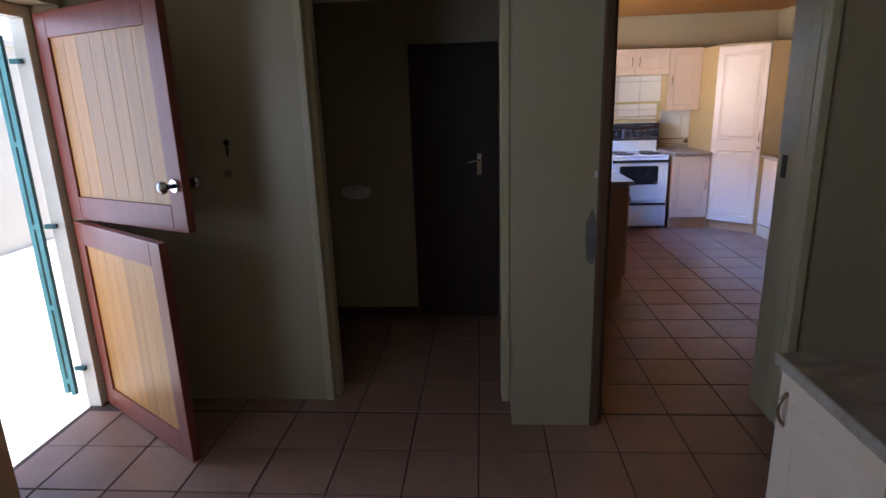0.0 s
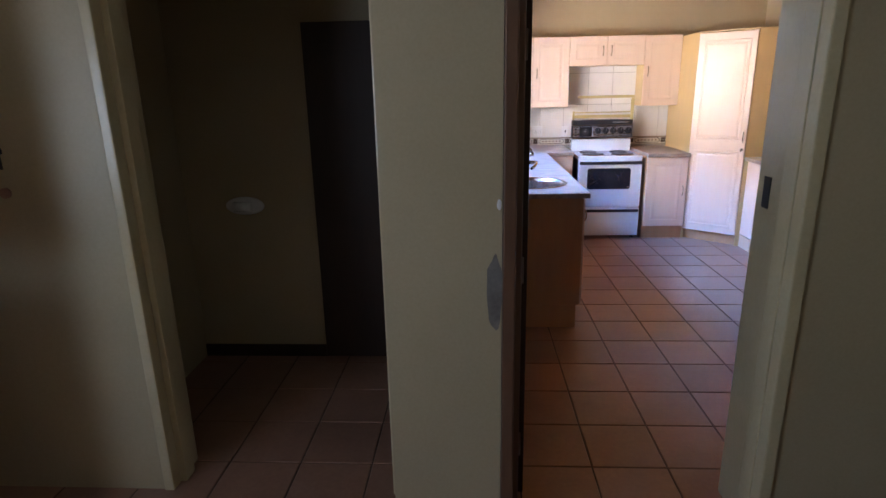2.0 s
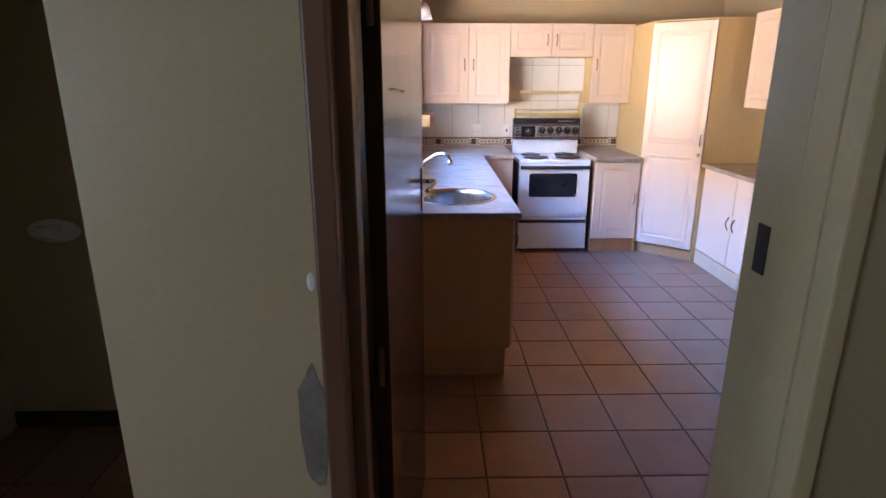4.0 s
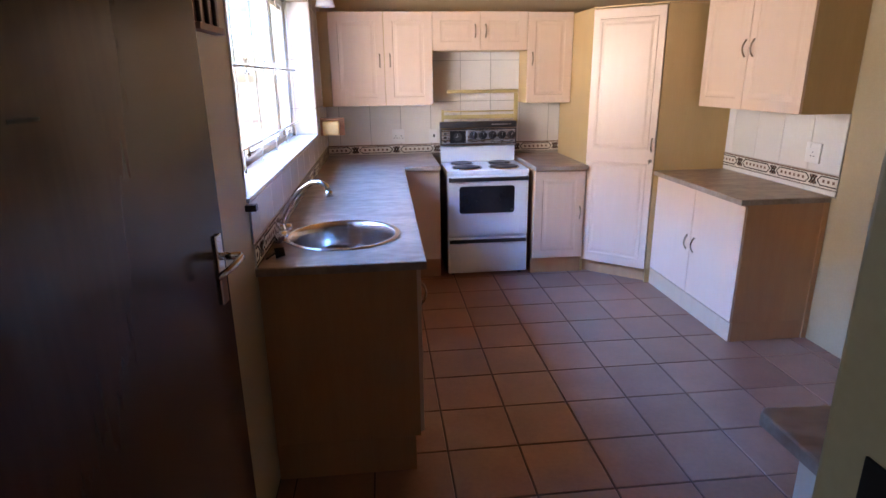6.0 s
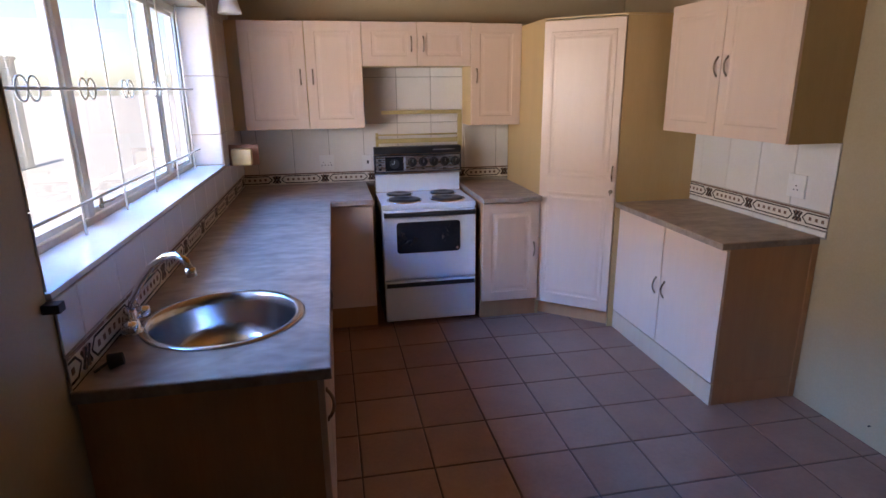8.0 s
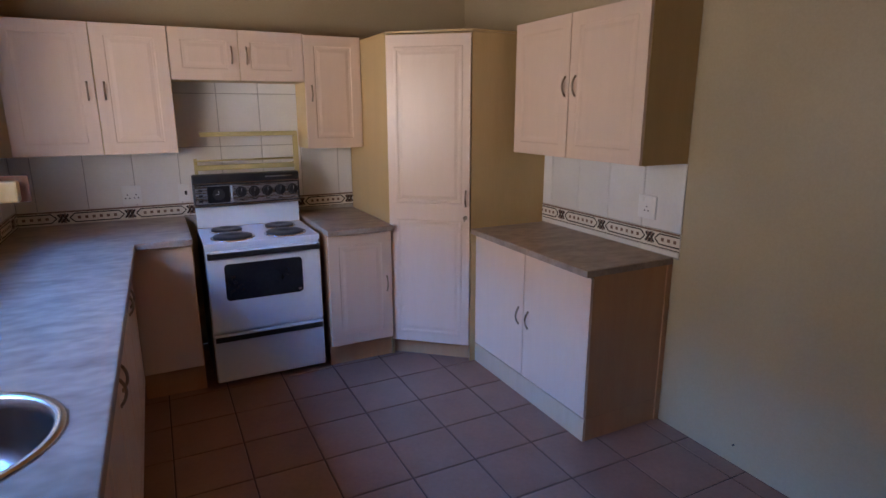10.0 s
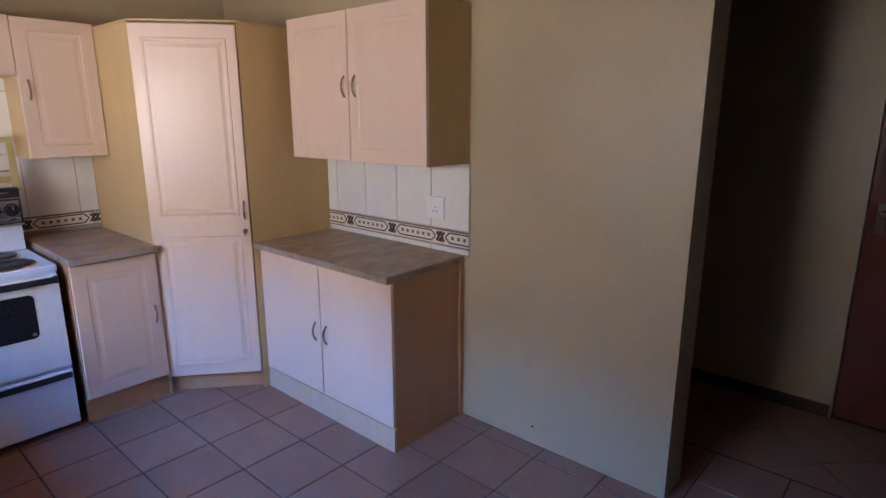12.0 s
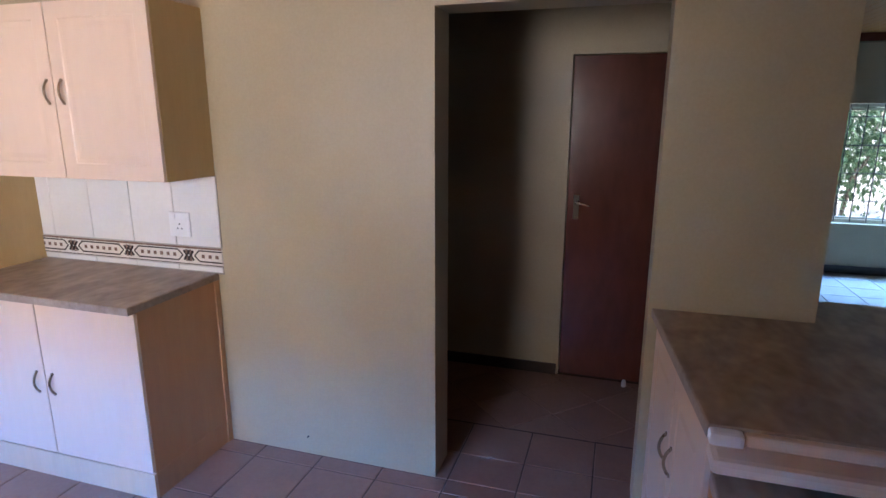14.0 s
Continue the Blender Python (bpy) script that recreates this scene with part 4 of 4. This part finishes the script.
socket(pose(0.785, YB - 0.0095, 1.138), 0.115, 0.125, "white double wall socket on the splashback", [(-0.026, -0.012), (0.026, -0.012)], [(-0.03, 0.042), (0.03, 0.042)])
socket(pose(1.107, YB - 0.0095, 1.133), 0.075, 0.12, "white stove isolator switch on the splashback", [], [(0.01, 0.0)])
socket(pose(XR - 0.0095, 4.139, 1.175, 0, 0, -90), 0.125, 0.125, "white wall socket above the worktop", [(0.0, -0.012)], [(-0.03, 0.042)])

box_thing = thing("wall_dispenser", pose(XL + 0.009, 5.56, 1.275), "cream plastic box on the tiled wall, the window's warm light in its colour", "box")
part("case", boxes((0.025, 0.155, -0.03, 0.05, -0.055, 0.055), bevel=0.012), BOX_WARM_LIT, box_thing)
part("back_plate", boxes((-0.001, 0.195, 0.051, 0.066, -0.062, 0.078), bevel=0.003), RACK, box_thing, "reddish wooden back plate")
lamp = thing("wall_lamp", pose(XL + 0.001, 5.56, 2.34), "white glass bell wall lamp beside the window, unlit", "lamp")
lb = bmesh.new()
rod(lb, (0, 0, 0), (0.02, 0, 0), 0.045, 24)
part("rose", lb, CHROME, lamp)
lb = bmesh.new()
tube(lb, [(0.02, 0, 0), (0.07, 0, 0.02), (0.11, 0, 0.0), (0.115, 0, -0.03)], 0.008, 10)
part("arm", lb, CHROME, lamp)
lb = bmesh.new()
spin_profile(lb, [(0.015, -0.02), (0.03, -0.03), (0.05, -0.06), (0.062, -0.11), (0.075, -0.16), (0.071, -0.16), (0.058, -0.11), (0.046, -0.06), (0.026, -0.035), (0.001, -0.03)], 30, (0.115, 0))
part("shade", lb, CERAMIC, lamp, "white glass bell shade")

rk = thing("key_rack", pose(XL + 0.001, 2.63, 1.79), "small pinkish wooden rack with dark pegs on the wall", "rack")
part("board", boxes((0, 0.016, -0.125, 0.125, 0.0, 0.34), bevel=0.004), RACK, rk)
part("lip", boxes((0.017, 0.035, -0.125, 0.125, 0.0, 0.02), bevel=0.004), RACK, rk)
for y in (-0.08, 0.0, 0.08):
    part("slat", boxes((0.017, 0.03, y - 0.012, y + 0.012, 0.021, 0.33), bevel=0.004), SKIRT, rk, "dark peg slat")
pin = thing("wall_bracket", pose(XL + 0.001, 2.905, 1.215), "small dark catch under the window corner", "catch")
part("catch", boxes((0, 0.04, -0.015, 0.02, -0.012, 0.012), bevel=0.003), BLACK, pin)
tagged(part("nail", rod(bmesh.new(), (0, 0, 0), (-0.012, 0, 0), 0.004, 8), BLACK, None, at=pose(XR - 0.001, 3.48, 0.10)), "small dark nail in the wall above the floor", "nail")

# ---- garden behind the living room window ----
def shrub(x, y, h, spread, count, seed):
    rng = random.Random(seed)
    sh = thing("shrub", pose(x, y, -0.14), "dense sunlit garden shrub outside the window", "shrub", "garden shrubs")
    tk = bmesh.new()
    for k in range(6):
        a = k * math.tau / 6 + rng.random()
        tube(tk, [(0, 0, 0), (0.15 * math.cos(a), 0.15 * math.sin(a), h * 0.35), (spread * 0.6 * math.cos(a), spread * 0.6 * math.sin(a), h * 0.8)], 0.02, 6)
    part("trunk", tk, BARK, sh)
    verts, faces = [], []
    for k in range(count):
        u, v, w = rng.gauss(0, 1), rng.gauss(0, 1), rng.gauss(0, 1)
        n = math.sqrt(u * u + v * v + w * w) + 1e-6
        r = rng.random() ** 0.45 * (0.8 + 0.35 * noise.noise((u / n * 2 + seed, v / n * 2, w / n * 2)))
        c = Vector((u / n * r * spread, v / n * r * spread, h * 0.55 + w / n * r * h * 0.48))
        t = Euler((rng.uniform(0, 6.3), rng.uniform(0, 6.3), rng.uniform(0, 6.3))).to_matrix()
        s = rng.uniform(0.03, 0.07)
        i = len(verts)
        verts += [c + t @ Vector(p) * s for p in ((-1.2, 0, 0), (0, -0.5, 0.1), (1.2, 0, 0), (0, 0.5, 0.1))]
        faces.append((i, i + 1, i + 2, i + 3))
    me = bpy.data.meshes.new("crown")
    me.from_pydata(verts, [], faces)
    me.materials.append(LEAF)
    cr = new("crown", me)
    cr.parent = sh
    return sh


for k, (x, y, h, s) in enumerate(((11.0, -1.2, 2.6, 1.2), (12.2, -3.0, 3.2, 1.5), (12.5, 0.4, 3.0, 1.4), (14.5, -1.6, 4.2, 2.0), (14.0, -4.6, 3.8, 1.8))):
    shrub(x, y, h, s, 2600, k + 3)

# ---- splashbacks: glazed tiles and patterned border ----
meshes = {}


def piece_mesh(name, w, h, t, material, bevel=0.002):
    """A tile w along x, h along z, its face at y = -t; shared between alike pieces."""
    key = (name, round(w, 3), round(h, 3))
    if key not in meshes:
        bm = bmesh.new()
        box(bm, -w / 2, w / 2, -t, 0, -h / 2, h / 2)
        front = [e for e in bm.edges if all(v.co.y < -t + 1e-6 for v in e.verts)]
        bmesh.ops.bevel(bm, geom=front, offset=bevel, segments=1, affect="EDGES")
        me = bpy.data.meshes.new(name)
        bm.to_mesh(me)
        bm.free()
        me.materials.append(material)
        meshes[key] = me
    return meshes[key]


def wall_tiles(parent, origin, rz, cells):
    """Tiles on a wall: cells (a0, a1, z0, z1) along the wall from origin, facing local -y."""
    base = pose(*origin, 0, 0, rz)
    for a0, a1, z0, z1 in cells:
        w, h = a1 - a0 - 0.004, z1 - z0 - 0.004
        if w > 0.01 and h > 0.01:
            ob = new("tile", piece_mesh("tile", w, h, 0.007, WHITE_TILE))
            ob.parent = parent
            ob.matrix_basis = base @ pose((a0 + a1) / 2, 0, (z0 + z1) / 2)


def spans(lo, hi, first, pitch):
    """Cuts lo..hi at first + k * pitch."""
    cuts = [lo] + [first + k * pitch for k in range(-40, 60) if lo + 0.01 < first + k * pitch < hi - 0.01] + [hi]
    return list(zip(cuts, cuts[1:]))


def border_mesh():
    """One length of the border: a long octagon with six squares, half stars at the ends."""
    bm = bmesh.new()
    w, h = 0.381, 0.096
    box(bm, -w / 2 + 0.001, w / 2 - 0.001, -0.007, 0, -h / 2, h / 2, slot=0)
    y0, y1 = -0.0082, -0.0068
    box(bm, -w / 2 + 0.001, w / 2 - 0.001, y0, y1, h / 2 - 0.012, h / 2 - 0.002, slot=2)
    box(bm, -w / 2 + 0.001, w / 2 - 0.001, y0, y1, -h / 2 + 0.002, -h / 2 + 0.006, slot=1)
    for z in (-0.028, 0.028):
        box(bm, -0.125, 0.125, y0, y1, z - 0.0035, z + 0.0035, slot=1)
    for sx in (-1, 1):
        for sz in (-1, 1):
            n = bmesh.ops.create_cube(bm, size=1.0)
            a = math.atan2(-sz * 0.028, sx * 0.03)
            bmesh.ops.transform(bm, verts=n["verts"], matrix=Matrix.Translation((sx * 0.1395, (y0 + y1) / 2, sz * 0.0145)) @ Matrix.Rotation(-a, 4, "Y") @ Matrix.Diagonal((0.042, y1 - y0, 0.007, 1)))
            for f in {f for v in n["verts"] for f in v.link_faces}:
                f.material_index = 1
    for k in range(6):
        x = -0.1025 + k * 0.041
        box(bm, x - 0.009, x + 0.009, y0, y1, -0.009, 0.009, slot=2)
    for sx in (-1, 1):
        x = sx * (w / 2 - 0.012)
        for a in (0.6, -0.6, 0.0):
            n = bmesh.ops.create_cube(bm, size=1.0)
            bmesh.ops.transform(bm, verts=n["verts"], matrix=Matrix.Translation((x, (y0 + y1) / 2, 0)) @ Matrix.Rotation(a, 4, "Y") @ Matrix.Diagonal((0.012, y1 - y0 + 0.0001 * a, 0.062, 1)))
            for f in {f for v in n["verts"] for f in v.link_faces}:
                f.material_index = 1 if a else 2
    me = bpy.data.meshes.new("border_tile")
    bm.to_mesh(me)
    bm.free()
    for m in (BORDER_CREAM, BORDER_BLACK, BORDER_BROWN):
        me.materials.append(m)
    return me


BORDER = border_mesh()


def border_run(parent, origin, rz, star, lo, hi, z):
    """Border lengths whose stars lie at star + k * 0.381, cut to lo..hi."""
    base = pose(*origin, 0, 0, rz)
    k = math.floor((lo - star) / 0.381)
    while star + k * 0.381 < hi - 0.01:
        a0, a1 = star + k * 0.381, star + (k + 1) * 0.381
        me = BORDER
        if a0 < lo - 0.002 or a1 > hi + 0.002:
            bm = bmesh.new()
            bm.from_mesh(BORDER)
            mid = (a0 + a1) / 2
            for co, no in ((lo - mid, -1), (hi - mid, 1)):
                bmesh.ops.bisect_plane(bm, geom=bm.verts[:] + bm.edges[:] + bm.faces[:], plane_co=(co, 0, 0), plane_no=(no, 0, 0), clear_outer=True)
            me = bpy.data.meshes.new("border_tile")
            bm.to_mesh(me)
            bm.free()
            for m in (BORDER_CREAM, BORDER_BLACK, BORDER_BROWN):
                me.materials.append(m)
        ob = new("border_tile", me)
        ob.parent = parent
        ob.matrix_basis = base @ pose((a0 + a1) / 2, 0, z)
        k += 1


def backing(parent, rows):
    part("tile_grout", boxes(*rows), WALL_GROUT, parent)


backing(wall_back, [(XL + 0.001, 2.319, YB - 0.0035, YB - 0.0005, 0.93, 2.18)])
backing(wall_right, [(XR - 0.0035, XR - 0.0005, 3.91, 5.083, 0.927, 1.425)])
backing(wall_left, [(XL + 0.0005, XL + 0.0035, 2.95, YB - 0.004, 0.974, 1.224), (XL + 0.0005, XL + 0.0035, 5.41, YB - 0.004, 1.2245, 2.4)])
cells = [(a, b, z0, z1) for a, b in spans(XL + 0.01, 2.318, 0.53, 0.28) for z0, z1 in ((1.06, 1.442), (1.442, 1.80), (1.80, 2.15)) if not (z0 > 1.43 and (b < 1.08 or a > 1.95))]
wall_tiles(wall_back, (0, YB - 0.003, 0), 0, cells)
border_run(wall_back, (0, YB - 0.003, 0), 0, 0.763, XL + 0.01, 2.318, 1.014)
cells = [(a, b, 1.065, 1.424) for a, b in spans(-5.083, -3.908, -4.99, 0.271)] + [(a, b, 0.936, 0.966) for a, b in spans(-5.083, -3.908, -4.99, 0.271)]
wall_tiles(wall_right, (XR - 0.003, 0, 0), -90, cells)
border_run(wall_right, (XR - 0.003, 0, 0), -90, -4.871, -5.083, -3.908, 1.016)
cells = [(a, b, 1.072, 1.224) for a, b in spans(2.94, YB - 0.012, 3.07, 0.28)] + [(a, b, z0, z1) for a, b in spans(5.41, YB - 0.012, 5.59, 0.28) for z0, z1 in ((1.224, 1.442), (1.442, 1.80), (1.80, 2.16), (2.16, 2.4))]
wall_tiles(wall_left, (XL + 0.003, 0, 0), 90, cells)
border_run(wall_left, (XL + 0.003, 0, 0), 90, 3.05, 2.94, YB - 0.012, 1.021)
# tiled window reveals
wall_tiles(wall_left, (0, 5.4095, 0), 0, [(-0.115, XL + 0.006, z0, z1) for z0, z1 in ((1.247, 1.442), (1.442, 1.80), (1.80, 2.198))])
wall_tiles(wall_left, (0, 2.9255, 0), 180, [(-XL - 0.006, 0.115, z0, z1) for z0, z1 in ((1.247, 1.442), (1.442, 1.80), (1.80, 2.198))])


# ---- floor tiles ----
def floor_tiles(parent, x0, x1, y0, y1, material, skip=None):
    """Square tiles on the 0.335 m grid, cut at the edges of the room."""
    for a0, a1 in spans(x0, x1, 0.872, 0.335):
        for b0, b1 in spans(y0, y1, 2.40, 0.335):
            if a1 - a0 < 0.012 or b1 - b0 < 0.012 or (skip and skip(a0, a1, b0, b1)):
                continue
            ob = new("tile", piece_mesh("floor_tile_" + material.name, a1 - a0 - 0.007, b1 - b0 - 0.007, 0.008, material, 0.0025))
            ob.parent = parent
            ob.matrix_basis = pose((a0 + a1) / 2, (b0 + b1) / 2, -0.008, -90, 0, 0) @ pose(0, 0, 0)


floor_tiles(floor_base["floor"], XL, XR, 1.07, YB, TILE)
floor_tiles(floor_base["floor_scullery"], -2.69, 1.9, -1.6, 1.07, TILE)
floor_tiles(floor_base["floor_toilet"], -2.5, -0.12, 1.07, 2.5, TILE)
floor_tiles(floor_base["floor_hall"], XR, 3.86, 1.40, 4.6, TILE)
floor_tiles(floor_base["floor_living"], 3.52, 8.2, -3.0, 1.24, PALE_TILE)
for i in range(-8, 12):
    for j in range(-8, 12):
        c = Matrix.Rotation(radians(45), 4, "Z") @ Vector((i * 0.33, j * 0.33, 0))
        if not (3.6 < 3.86 + c.x < 4.9 and 1.15 < 2.32 + c.y < 4.85):
            continue
        diag = bmesh.new()
        bmesh.ops.create_cube(diag, size=1.0, matrix=Matrix.Translation((3.86 + c.x, 2.32 + c.y, -0.004)) @ Matrix.Rotation(radians(45), 4, "Z") @ Matrix.Diagonal((0.323, 0.323, 0.008, 1)))
        for co, no in (((3.866, 0, 0), (-1, 0, 0)), ((4.649, 0, 0), (1, 0, 0)), ((0, 1.401, 0), (0, -1, 0)), ((0, 4.599, 0), (0, 1, 0))):
            bmesh.ops.bisect_plane(diag, geom=diag.verts[:] + diag.edges[:] + diag.faces[:], plane_co=co, plane_no=no, clear_outer=True)
        if diag.faces:
            part("tile", diag, TILE, floor_base["floor_hall"])
        else:
            diag.free()
